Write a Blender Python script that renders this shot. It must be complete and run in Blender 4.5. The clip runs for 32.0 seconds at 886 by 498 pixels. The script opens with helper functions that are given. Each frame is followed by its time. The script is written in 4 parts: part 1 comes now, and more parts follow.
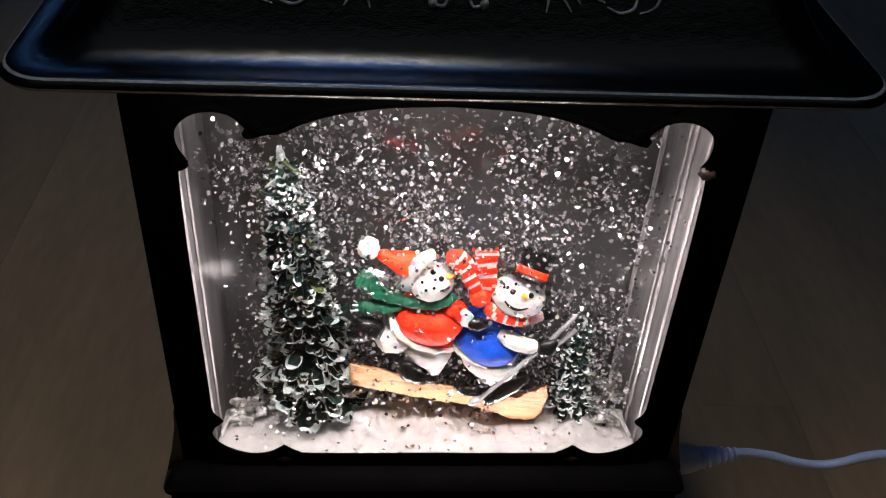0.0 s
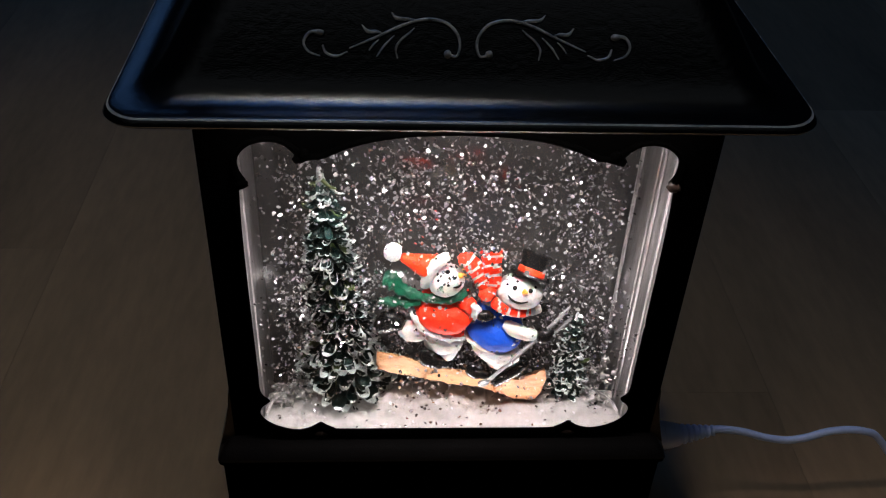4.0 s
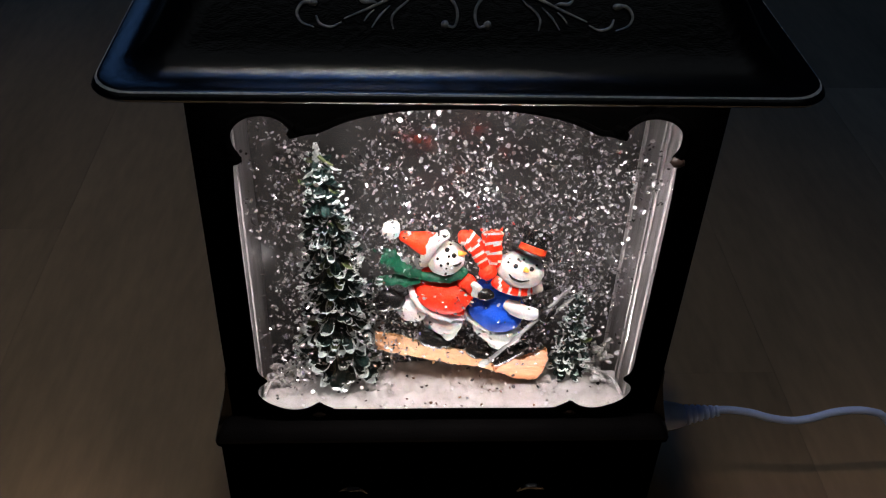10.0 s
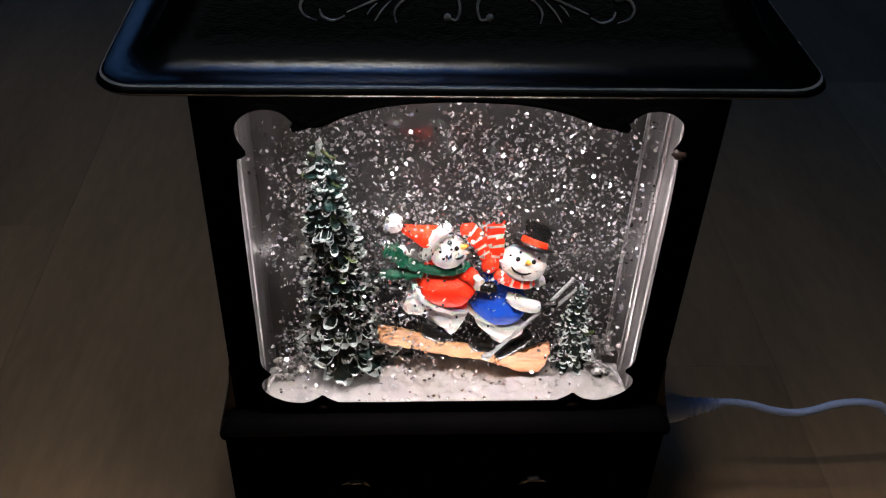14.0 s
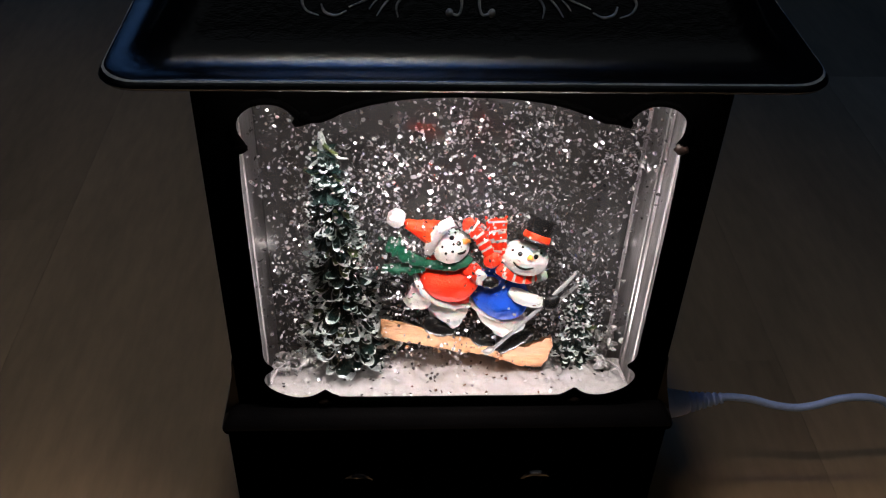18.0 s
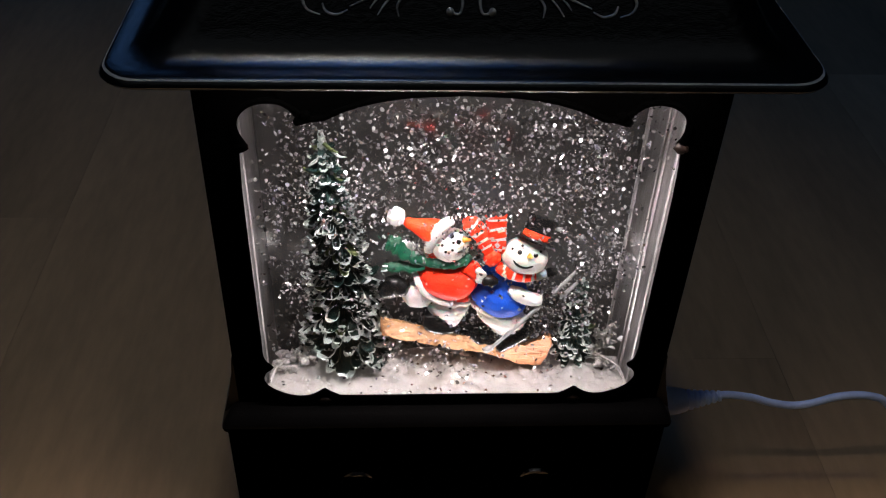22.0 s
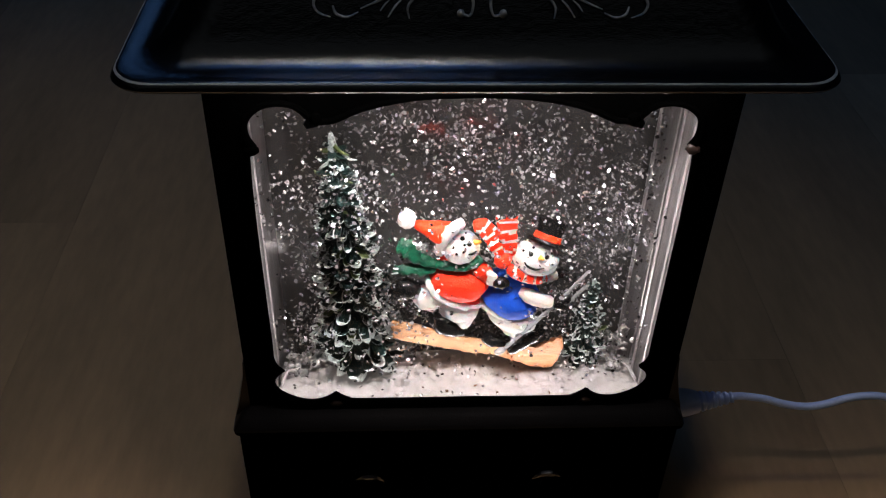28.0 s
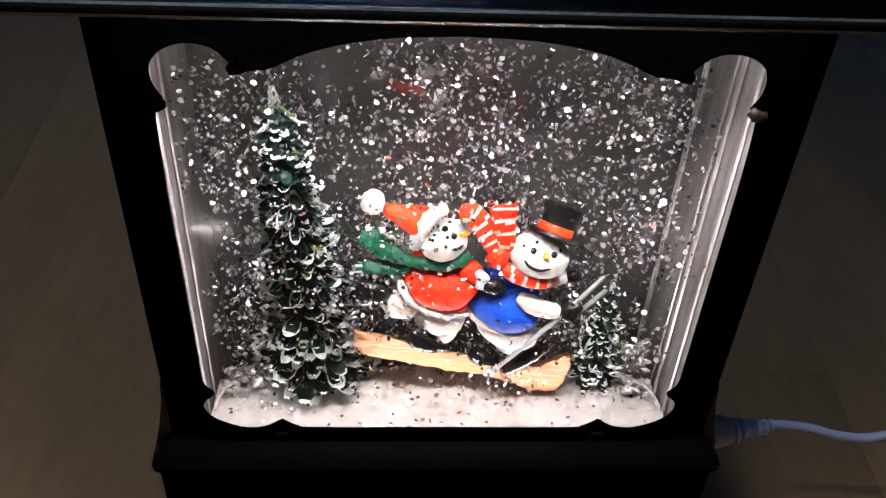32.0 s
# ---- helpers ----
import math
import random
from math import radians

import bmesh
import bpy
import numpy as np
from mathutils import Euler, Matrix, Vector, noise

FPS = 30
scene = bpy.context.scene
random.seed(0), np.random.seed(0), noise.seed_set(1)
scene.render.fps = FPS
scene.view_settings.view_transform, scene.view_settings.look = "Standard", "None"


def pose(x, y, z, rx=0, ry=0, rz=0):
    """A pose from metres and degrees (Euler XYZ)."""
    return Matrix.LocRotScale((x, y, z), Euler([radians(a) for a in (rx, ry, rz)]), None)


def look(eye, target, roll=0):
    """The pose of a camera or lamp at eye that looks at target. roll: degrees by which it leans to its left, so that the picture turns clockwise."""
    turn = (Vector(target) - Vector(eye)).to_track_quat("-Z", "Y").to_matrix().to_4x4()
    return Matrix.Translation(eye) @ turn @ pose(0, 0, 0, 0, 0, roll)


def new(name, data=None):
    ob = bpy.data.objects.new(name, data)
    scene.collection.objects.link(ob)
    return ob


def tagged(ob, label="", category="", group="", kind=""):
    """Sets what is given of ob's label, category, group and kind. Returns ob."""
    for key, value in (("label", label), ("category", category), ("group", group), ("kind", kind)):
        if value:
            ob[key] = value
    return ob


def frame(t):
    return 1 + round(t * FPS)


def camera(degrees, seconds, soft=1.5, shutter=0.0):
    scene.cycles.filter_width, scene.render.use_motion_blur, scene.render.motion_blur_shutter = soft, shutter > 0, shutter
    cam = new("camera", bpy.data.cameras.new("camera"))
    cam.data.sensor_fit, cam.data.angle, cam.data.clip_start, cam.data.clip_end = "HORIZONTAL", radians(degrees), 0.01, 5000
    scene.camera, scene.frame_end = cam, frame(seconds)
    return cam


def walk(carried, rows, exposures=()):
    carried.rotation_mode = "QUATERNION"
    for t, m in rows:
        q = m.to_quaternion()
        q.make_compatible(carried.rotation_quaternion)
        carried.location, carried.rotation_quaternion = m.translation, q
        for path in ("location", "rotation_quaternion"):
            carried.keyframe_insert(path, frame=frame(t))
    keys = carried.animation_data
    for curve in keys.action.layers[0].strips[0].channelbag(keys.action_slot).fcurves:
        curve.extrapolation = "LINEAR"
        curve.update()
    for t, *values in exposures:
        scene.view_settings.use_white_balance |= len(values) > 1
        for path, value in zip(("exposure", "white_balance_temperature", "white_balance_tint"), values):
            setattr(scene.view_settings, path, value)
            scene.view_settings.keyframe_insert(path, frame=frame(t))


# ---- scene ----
cam = camera(50.17, 32.0, soft=1.2)
PATH = [
    (0, look((-0.01479, -0.18793, 0.23671), (0.00702, 0.08644, 0.02050), 3.621)),
    (0.5, look((-0.01589, -0.19091, 0.23820), (0.00595, 0.08382, 0.02247), 3.476)),
    (1, look((-0.01550, -0.19544, 0.24085), (0.00612, 0.07927, 0.02507), 3.515)),
    (1.5, look((-0.01660, -0.20108, 0.24571), (0.00546, 0.07398, 0.03041), 3.497)),
    (2, look((-0.02070, -0.21107, 0.25548), (0.00033, 0.06429, 0.04045), 3.341)),
    (2.5, look((-0.02258, -0.21839, 0.26013), (-0.00130, 0.05717, 0.04539), 3.397)),
    (3, look((-0.02199, -0.22384, 0.26423), (-0.00208, 0.05175, 0.04940), 3.204)),
    (3.5, look((-0.02144, -0.22689, 0.26572), (-0.00157, 0.04969, 0.05215), 3.019)),
    (5.5, look((-0.01833, -0.22747, 0.26226), (0.00235, 0.04855, 0.04805), 2.232)),
    (6, look((-0.01931, -0.22608, 0.26234), (0.00130, 0.04929, 0.04729), 2.383)),
    (6.5, look((-0.01883, -0.22504, 0.26062), (0.00195, 0.04982, 0.04493), 2.549)),
    (7, look((-0.01766, -0.22643, 0.26115), (0.00216, 0.04839, 0.04533), 2.453)),
    (7.5, look((-0.01808, -0.22693, 0.26182), (0.00149, 0.04749, 0.04545), 2.373)),
    (8, look((-0.01883, -0.22517, 0.26118), (0.00091, 0.04876, 0.04421), 2.481)),
    (8.5, look((-0.01792, -0.22543, 0.26033), (0.00149, 0.04818, 0.04293), 2.437)),
    (9, look((-0.01677, -0.22614, 0.26126), (0.00158, 0.04724, 0.04349), 2.276)),
    (9.5, look((-0.01852, -0.22611, 0.26111), (0.00005, 0.04731, 0.04340), 2.283)),
    (10, look((-0.01816, -0.22375, 0.26040), (-0.00004, 0.04890, 0.04168), 2.450)),
    (10.5, look((-0.01817, -0.22535, 0.26034), (0.00049, 0.04765, 0.04212), 2.472)),
    (11, look((-0.01788, -0.22591, 0.26092), (0.00052, 0.04701, 0.04257), 2.425)),
    (11.5, look((-0.01825, -0.22657, 0.26024), (0.00061, 0.04636, 0.04194), 2.293)),
    (12, look((-0.01852, -0.22539, 0.26032), (-0.00005, 0.04722, 0.04159), 2.330)),
    (12.5, look((-0.01806, -0.22505, 0.25983), (0.00005, 0.04714, 0.04053), 2.332)),
    (13, look((-0.01765, -0.22605, 0.26041), (0.00018, 0.04606, 0.04099), 2.233)),
    (13.5, look((-0.01851, -0.22627, 0.26083), (-0.00062, 0.04574, 0.04131), 2.110)),
    (14, look((-0.01918, -0.22555, 0.26012), (-0.00094, 0.04647, 0.04065), 2.276)),
    (14.5, look((-0.01828, -0.22552, 0.26032), (0.00018, 0.04587, 0.04007), 2.341)),
    (16.5, look((-0.01857, -0.22566, 0.26033), (-0.00108, 0.04548, 0.03971), 2.258)),
    (17, look((-0.01915, -0.22646, 0.26081), (-0.00153, 0.04465, 0.04014), 2.205)),
    (17.5, look((-0.01868, -0.22678, 0.26082), (-0.00152, 0.04429, 0.04008), 2.061)),
    (18, look((-0.01870, -0.22568, 0.26049), (-0.00183, 0.04505, 0.03930), 2.132)),
    (18.5, look((-0.01822, -0.22637, 0.26063), (-0.00177, 0.04435, 0.03940), 2.079)),
    (19, look((-0.01896, -0.22676, 0.26114), (-0.00216, 0.04395, 0.03993), 2.048)),
    (19.5, look((-0.01991, -0.22659, 0.26222), (-0.00296, 0.04395, 0.04081), 2.080)),
    (20, look((-0.01932, -0.22488, 0.26144), (-0.00174, 0.04489, 0.03915), 2.297)),
    (20.5, look((-0.02009, -0.22625, 0.26133), (-0.00139, 0.04394, 0.03964), 2.285)),
    (21, look((-0.01922, -0.22697, 0.26141), (-0.00134, 0.04337, 0.03983), 2.204)),
    (21.5, look((-0.01931, -0.22645, 0.26155), (-0.00186, 0.04370, 0.03971), 2.158)),
    (22, look((-0.01975, -0.22556, 0.26117), (-0.00165, 0.04433, 0.03907), 2.328)),
    (22.5, look((-0.01998, -0.22594, 0.26086), (-0.00160, 0.04403, 0.03887), 2.340)),
    (23, look((-0.01919, -0.22660, 0.26159), (-0.00215, 0.04351, 0.03966), 2.112)),
    (23.5, look((-0.01867, -0.22638, 0.26148), (-0.00266, 0.04364, 0.03938), 1.829)),
    (24, look((-0.01933, -0.22556, 0.26115), (-0.00350, 0.04428, 0.03882), 1.813)),
    (24.5, look((-0.01955, -0.22506, 0.26034), (-0.00399, 0.04488, 0.03809), 1.795)),
    (25, look((-0.01937, -0.22597, 0.26150), (-0.00423, 0.04392, 0.03917), 1.712)),
    (25.5, look((-0.01916, -0.22599, 0.26249), (-0.00475, 0.04369, 0.03986), 1.541)),
    (27.5, look((-0.01972, -0.22609, 0.26122), (-0.00463, 0.04443, 0.03965), 1.564)),
    (28, look((-0.02093, -0.22531, 0.26062), (-0.00548, 0.04543, 0.03935), 1.624)),
    (28.5, look((-0.02136, -0.22348, 0.25972), (-0.00564, 0.04717, 0.03836), 1.736)),
    (29, look((-0.01946, -0.21747, 0.25571), (-0.00302, 0.05276, 0.03388), 1.840)),
    (29.5, look((-0.01881, -0.20963, 0.24719), (-0.00279, 0.06114, 0.02600), 1.743)),
    (30, look((-0.01691, -0.20188, 0.24134), (-0.00144, 0.06800, 0.01902), 1.836)),
    (30.5, look((-0.01616, -0.19273, 0.23570), (0.00064, 0.07589, 0.01196), 2.162)),
    (31, look((-0.01635, -0.18649, 0.23211), (0.00050, 0.08167, 0.00781), 2.252)),
    (31.5, look((-0.01506, -0.17852, 0.22336), (0.00235, 0.08974, -0.00077), 2.555)),
    (32, look((-0.01383, -0.16841, 0.21810), (0.00448, 0.09769, -0.00852), 3.139)),
]
walk(cam, PATH, exposures=[(0.0, 0.28), (1.2, 0.22), (2.6, 0.08), (4.5, 0.05), (7.0, 0.0), (28.5, 0.0), (30.5, 0.22), (32.0, 0.32)])

# ---- light ----
FLOOR_Z = -0.078
LAMP_X, LAMP_Y, LAMP_Z = -0.14, 0.12, 2.20
PANEL_X, PANEL_Y = 0.0, -1.1
SKY_X0, SKY_X1, SKY_Y0, SKY_Y1 = -0.42, 0.12, 0.28, 0.92
world = bpy.data.worlds.new("world")
scene.world = world
world.use_nodes = True
wn = world.node_tree.nodes
sky = wn.new("ShaderNodeTexSky")
sky.sky_type, sky.sun_disc, sky.sun_elevation, sky.sun_rotation = "NISHITA", False, radians(4), radians(160)
wn["Background"].inputs["Strength"].default_value = 0.05
world.node_tree.links.new(sky.outputs["Color"], wn["Background"].inputs["Color"])


def area_lamp(name, m, sx, sy, watts, colour):
    d = bpy.data.lights.new(name, "AREA")
    d.shape, d.size, d.size_y, d.energy, d.color = "RECTANGLE", sx, sy, watts, colour
    ob = new(name, d)
    ob.matrix_basis = m
    return ob


# an unseen narrow window in the far wall, blue with dusk, added for the roof's left sheen
WX0, WX1, WZ0, WZ1 = -0.98, -0.44, 0.66, 1.36
area_lamp("added_window_light", look(((WX0 + WX1) / 2, 1.70, 1.01), (-0.5, 0.0, 1.0)), 0.44, 0.58, 0.38, (0.08, 0.32, 1.0))
# dusk light in the skylight's opening, the dim ceiling lamp, the weak added fill panel, the row of diodes in the lid of
# the tank
# the skylight is unseen, added so the roof's lip mirrors a blue band
area_lamp("added_skylight_glow", look((-0.15, 0.60, 2.36), (-0.15, 0.601, 0.0)), 0.44, 0.54, 4.0, (0.08, 0.32, 1.0))
area_lamp("ceiling_lamp_glow", look((LAMP_X, LAMP_Y, LAMP_Z), (-0.24, -0.22, FLOOR_Z)), 0.18, 0.18, 0.52, (0.69, 0.67, 0.57)).data.spread = radians(38)
# unseen fill panel, added to brighten the roof's scrolls and rim
area_lamp("fill_panel_glow", look((PANEL_X, PANEL_Y, 2.31), (PANEL_X, PANEL_Y + 0.001, 0.0)), 3.6, 2.0, 2.1, (0.60, 0.66, 0.72))
area_lamp("diode_light", look((0.0, 0.0042, 0.1335), (0.0, 0.034, 0.04)), 0.116, 0.004, 0.045, (1.0, 0.90, 0.875))
# fill light added under the front eave, brightening the figures through the window
area_lamp("eave_fill_light", look((0.0, -0.0094, 0.1404), (0.0, 0.022, 0.012)), 0.130, 0.004, 0.36, (1.0, 0.90, 0.875)).data.spread = radians(120)
# fill light added behind the sill, shining up into the tank on the figures' undersides
area_lamp("base_fill_light", look((0.0, 0.0031, 0.0046), (0.0, 0.018, 0.040)), 0.112, 0.0012, 0.040, (1.0, 0.90, 0.875)).data.spread = radians(96)


# ---- materials ----
def nodes_of(name):
    m = bpy.data.materials.new(name)
    m.use_nodes = True
    return m, m.node_tree.nodes, m.node_tree.links


def surface(name, base, rough=0.5, metal=0.0, second=None, scale=300.0, amount=0.5, fine=None, bump=0.0, rough_var=0.0,
            specular=0.5, coat=0.0, stretch=(1, 1, 1), transmission=0.0, sub=0.0, random_tone=0.0, relief=0.0004):
    """A painted, moulded or wooden surface: two tones mixed by noise, finer grain, relief and uneven gloss."""
    m, n, l = nodes_of(name)
    b = n["Principled BSDF"]
    tc, mp = n.new("ShaderNodeTexCoord"), n.new("ShaderNodeMapping")
    mp.inputs["Scale"].default_value = stretch
    l.new(tc.outputs["Object"], mp.inputs["Vector"])
    big = n.new("ShaderNodeTexNoise")
    big.inputs["Scale"].default_value, big.inputs["Detail"].default_value = scale, 5
    small = n.new("ShaderNodeTexNoise")
    small.inputs["Scale"].default_value, small.inputs["Detail"].default_value = fine or scale * 6, 3
    l.new(mp.outputs["Vector"], big.inputs["Vector"])
    l.new(mp.outputs["Vector"], small.inputs["Vector"])
    ramp = n.new("ShaderNodeValToRGB")
    ramp.color_ramp.elements[0].position, ramp.color_ramp.elements[1].position = 0.5 - 0.5 * (1 - amount), 0.5 + 0.28
    ramp.color_ramp.elements[0].color = (*base, 1)
    ramp.color_ramp.elements[1].color = (*(second or tuple(c * 0.75 for c in base)), 1)
    mix = n.new("ShaderNodeMath")
    mix.operation = "MULTIPLY_ADD"
    mix.inputs[1].default_value, mix.inputs[2].default_value = 0.35, 0.0
    l.new(small.outputs["Fac"], mix.inputs[0])
    add = n.new("ShaderNodeMath")
    add.operation = "MULTIPLY_ADD"
    add.inputs[1].default_value = 0.72
    l.new(big.outputs["Fac"], add.inputs[0])
    l.new(mix.outputs[0], add.inputs[2])
    l.new(add.outputs[0], ramp.inputs["Fac"])
    colour = ramp.outputs["Color"]
    if random_tone:
        info, hsv, rng = n.new("ShaderNodeObjectInfo"), n.new("ShaderNodeHueSaturation"), n.new("ShaderNodeMapRange")
        rng.inputs["To Min"].default_value, rng.inputs["To Max"].default_value = 1 - random_tone, 1 + random_tone
        l.new(info.outputs["Random"], rng.inputs["Value"])
        l.new(rng.outputs["Result"], hsv.inputs["Value"])
        l.new(colour, hsv.inputs["Color"])
        colour = hsv.outputs["Color"]
    l.new(colour, b.inputs["Base Color"])
    b.inputs["Roughness"].default_value, b.inputs["Metallic"].default_value = rough, metal
    b.inputs["Specular IOR Level"].default_value, b.inputs["Coat Weight"].default_value = specular, coat
    b.inputs["Transmission Weight"].default_value = transmission
    if sub:
        b.inputs["Subsurface Weight"].default_value, b.inputs["Subsurface Scale"].default_value = sub, 0.002
    if rough_var:
        rr = n.new("ShaderNodeMapRange")
        rr.inputs["To Min"].default_value, rr.inputs["To Max"].default_value = max(rough - rough_var, 0.03), min(rough + rough_var, 1)
        l.new(big.outputs["Fac"], rr.inputs["Value"])
        l.new(rr.outputs["Result"], b.inputs["Roughness"])
    if bump:
        bp = n.new("ShaderNodeBump")
        bp.inputs["Strength"].default_value, bp.inputs["Distance"].default_value = min(bump, 1), relief
        l.new(add.outputs[0], bp.inputs["Height"])
        l.new(bp.outputs["Normal"], b.inputs["Normal"])
    return m


def clear_pane(name, tint, gloss):
    """Clear sheet: lets the view through, with a mirror film that grows at glancing angles."""
    m, n, l = nodes_of(name)
    tr, gl, mx, lw = n.new("ShaderNodeBsdfTransparent"), n.new("ShaderNodeBsdfGlossy"), n.new("ShaderNodeMixShader"), n.new("ShaderNodeLayerWeight")
    tr.inputs["Color"].default_value = (*tint, 1)
    gl.inputs["Roughness"].default_value = gloss
    pw = n.new("ShaderNodeMath")
    pw.operation, pw.inputs[1].default_value = "POWER", 5.0
    rg = n.new("ShaderNodeMapRange")
    rg.inputs["To Min"].default_value, rg.inputs["To Max"].default_value = 0.02, 0.8
    l.new(lw.outputs["Facing"], pw.inputs[0])
    l.new(pw.outputs[0], rg.inputs["Value"])
    l.new(rg.outputs["Result"], mx.inputs[0])
    l.new(tr.outputs[0], mx.inputs[1])
    l.new(gl.outputs[0], mx.inputs[2])
    l.new(mx.outputs[0], n["Material Output"].inputs["Surface"])
    return m


M_BLACK = surface("black_antique_plastic", (0.0008, 0.0008, 0.001), 0.34, second=(0.003, 0.0025, 0.002), specular=0.16, scale=90, fine=1800, bump=0.25, rough_var=0.08)
# shade put into the colour: darker than the lantern's black, hiding the eave light
M_DIMMED = surface("dimmed_black", (0.00004, 0.00004, 0.00004), 0.9, second=(0.0001, 0.0001, 0.0001), scale=90, fine=1800, bump=0.3, specular=0.0)
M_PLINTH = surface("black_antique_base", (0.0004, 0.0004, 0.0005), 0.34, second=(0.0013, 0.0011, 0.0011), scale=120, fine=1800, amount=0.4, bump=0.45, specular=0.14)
M_ROOF = surface("black_antique_roof", (0.0005, 0.0005, 0.0008), 0.19, second=(0.002, 0.002, 0.002), scale=500, fine=2600, amount=0.3, bump=0.42, rough_var=0.04, specular=0.7, stretch=(1, 1, 1))
M_RUB = surface("rubbed_edge", (0.10, 0.095, 0.09), 0.5, second=(0.62, 0.60, 0.57), scale=90, fine=1500, amount=0.7, bump=0.4, stretch=(0.5, 1, 1))
M_BRONZE = surface("rubbed_bronze", (0.006, 0.0026, 0.0015), 0.55, 0.0, second=(0.002, 0.0012, 0.001), scale=400, bump=0.3, specular=0.12)
M_SCROLL = surface("rubbed_scroll", (0.10, 0.10, 0.10), 0.34, 0.35, second=(0.98, 0.95, 0.92), scale=330, amount=0.6, bump=0.3)
M_SNOW = surface("moulded_snow", (0.37, 0.352, 0.345), 0.55, second=(0.23, 0.22, 0.218), scale=160, fine=1100, bump=1.0, rough_var=0.15)
M_WHITE = surface("white_paint", (0.60, 0.575, 0.555), 0.5, second=(0.36, 0.34, 0.33), scale=330, fine=1500, amount=0.55, bump=1.0, sub=0.35, relief=0.0009)
M_FUR = surface("white_fur_trim", (0.66, 0.64, 0.63), 0.7, second=(0.40, 0.39, 0.385), scale=900, bump=1.0, sub=0.3)
M_RED = surface("red_paint", (0.90, 0.040, 0.010), 0.45, second=(0.62, 0.022, 0.008), scale=260, fine=1600, bump=1.0, specular=0.15, sub=0.25, relief=0.0009)
M_HATRED = surface("orange_red_paint", (0.92, 0.060, 0.010), 0.45, second=(0.55, 0.024, 0.008), scale=300, fine=1600, bump=1.0, specular=0.15, sub=0.25, relief=0.0009)
M_BLUE = surface("blue_paint", (0.010, 0.085, 0.56), 0.55, second=(0.006, 0.040, 0.30), scale=260, fine=1500, bump=1.0, specular=0.12, relief=0.0009)
M_GREEN = surface("green_paint", (0.003, 0.085, 0.040), 0.42, second=(0.001, 0.016, 0.010), scale=300, fine=1500, bump=1.0, amount=0.7, specular=0.3, relief=0.0010)
M_COAL = surface("black_paint", (0.003, 0.003, 0.0035), 0.22, second=(0.007, 0.007, 0.007), scale=400, bump=0.3, specular=0.3)
M_CARROT = surface("carrot_paint", (0.75, 0.27, 0.03), 0.4, scale=700, bump=0.2)
M_SKI = surface("tan_wood_paint", (0.46, 0.225, 0.085), 0.6, second=(0.30, 0.125, 0.042), scale=220, fine=900, amount=0.6, bump=1.0, stretch=(1, 4, 4), relief=0.0008)
M_SKITIP = surface("orange_wood_paint", (0.42, 0.165, 0.058), 0.6, second=(0.24, 0.07, 0.022), scale=200, fine=900, amount=0.75, bump=1.0, stretch=(1, 4, 4), relief=0.0008)
M_POLE = surface("grey_clear_plastic", (0.52, 0.52, 0.53), 0.2, scale=500, transmission=0.45)
M_LEAF = surface("fir_green_resin", (0.0021, 0.0078, 0.0075), 0.45, second=(0.006, 0.025, 0.022), scale=420, amount=0.4, bump=0.8, specular=0.25)
M_LIME = surface("lime_resin", (0.11, 0.14, 0.03), 0.45, second=(0.015, 0.04, 0.015), scale=350, bump=0.4)
M_FROST = surface("frosted_tip", (0.80, 0.84, 0.83), 0.5, second=(0.10, 0.16, 0.155), scale=700, fine=2600, amount=0.75, bump=0.8)
M_BACK = surface("dark_glossy_sheet", (0.062, 0.063, 0.064), 0.10, second=(0.085, 0.083, 0.083), scale=18, amount=0.3, specular=1.0, coat=1.0)
# pale streaks in these colours paint the light refracted by the tank's corners
M_ACRYLIC = surface("streaked_acrylic_rib", (0.78, 0.74, 0.76), 0.28, second=(0.16, 0.145, 0.15), scale=170, fine=900, amount=0.65, transmission=0.3, stretch=(3, 3, 0.7))
M_SIDE = surface("streaked_acrylic_side", (0.24, 0.23, 0.235), 0.32, second=(0.03, 0.028, 0.029), scale=110, fine=700, amount=0.8, stretch=(1, 2.2, 0.3), coat=0.08)
M_CORNER_HAZE = surface("corner_haze_lump", (0.62, 0.605, 0.60), 0.25, second=(0.22, 0.215, 0.21), scale=520, amount=0.7, transmission=0.12, bump=1.0)
M_PANE = clear_pane("clear_front_sheet", (0.97, 0.97, 0.97), 0.02)
M_GLITTER = surface("silver_glitter", (0.80, 0.79, 0.80), 0.26, 0.8, second=(0.65, 0.65, 0.68), scale=60)
gn, gl_ = M_GLITTER.node_tree.nodes, M_GLITTER.node_tree.links
isle, tint = gn.new("ShaderNodeNewGeometry"), gn.new("ShaderNodeValToRGB")
tint.color_ramp.interpolation = "CONSTANT"
# a near-black share of flakes carries the look of unlit ones in its colour
tint.color_ramp.elements[0].color = (0.03, 0.03, 0.032, 1)
for pos, c in ((0.12, (0.48, 0.47, 0.48, 1)), (0.36, (0.42, 0.405, 0.42, 1)), (0.60, (0.29, 0.28, 0.29, 1)), (0.84, (0.74, 0.70, 0.73, 1)), (0.955, (0.8, 0.28, 0.34, 1)), (0.972, (0.55, 0.53, 0.68, 1)), (0.991, (0.75, 0.62, 0.32, 1))):
    tint.color_ramp.elements.new(pos).color = c
gl_.new(isle.outputs["Random Per Island"], tint.inputs["Fac"])
shine = gn.new("ShaderNodeValToRGB")
shine.color_ramp.interpolation = "CONSTANT"
shine.color_ramp.elements[0].color = (0.34, 0.34, 0.34, 1)
shine.color_ramp.elements.new(0.55).color = (0.2, 0.2, 0.2, 1)
shine.color_ramp.elements.new(0.8).color = (0.1, 0.1, 0.1, 1)
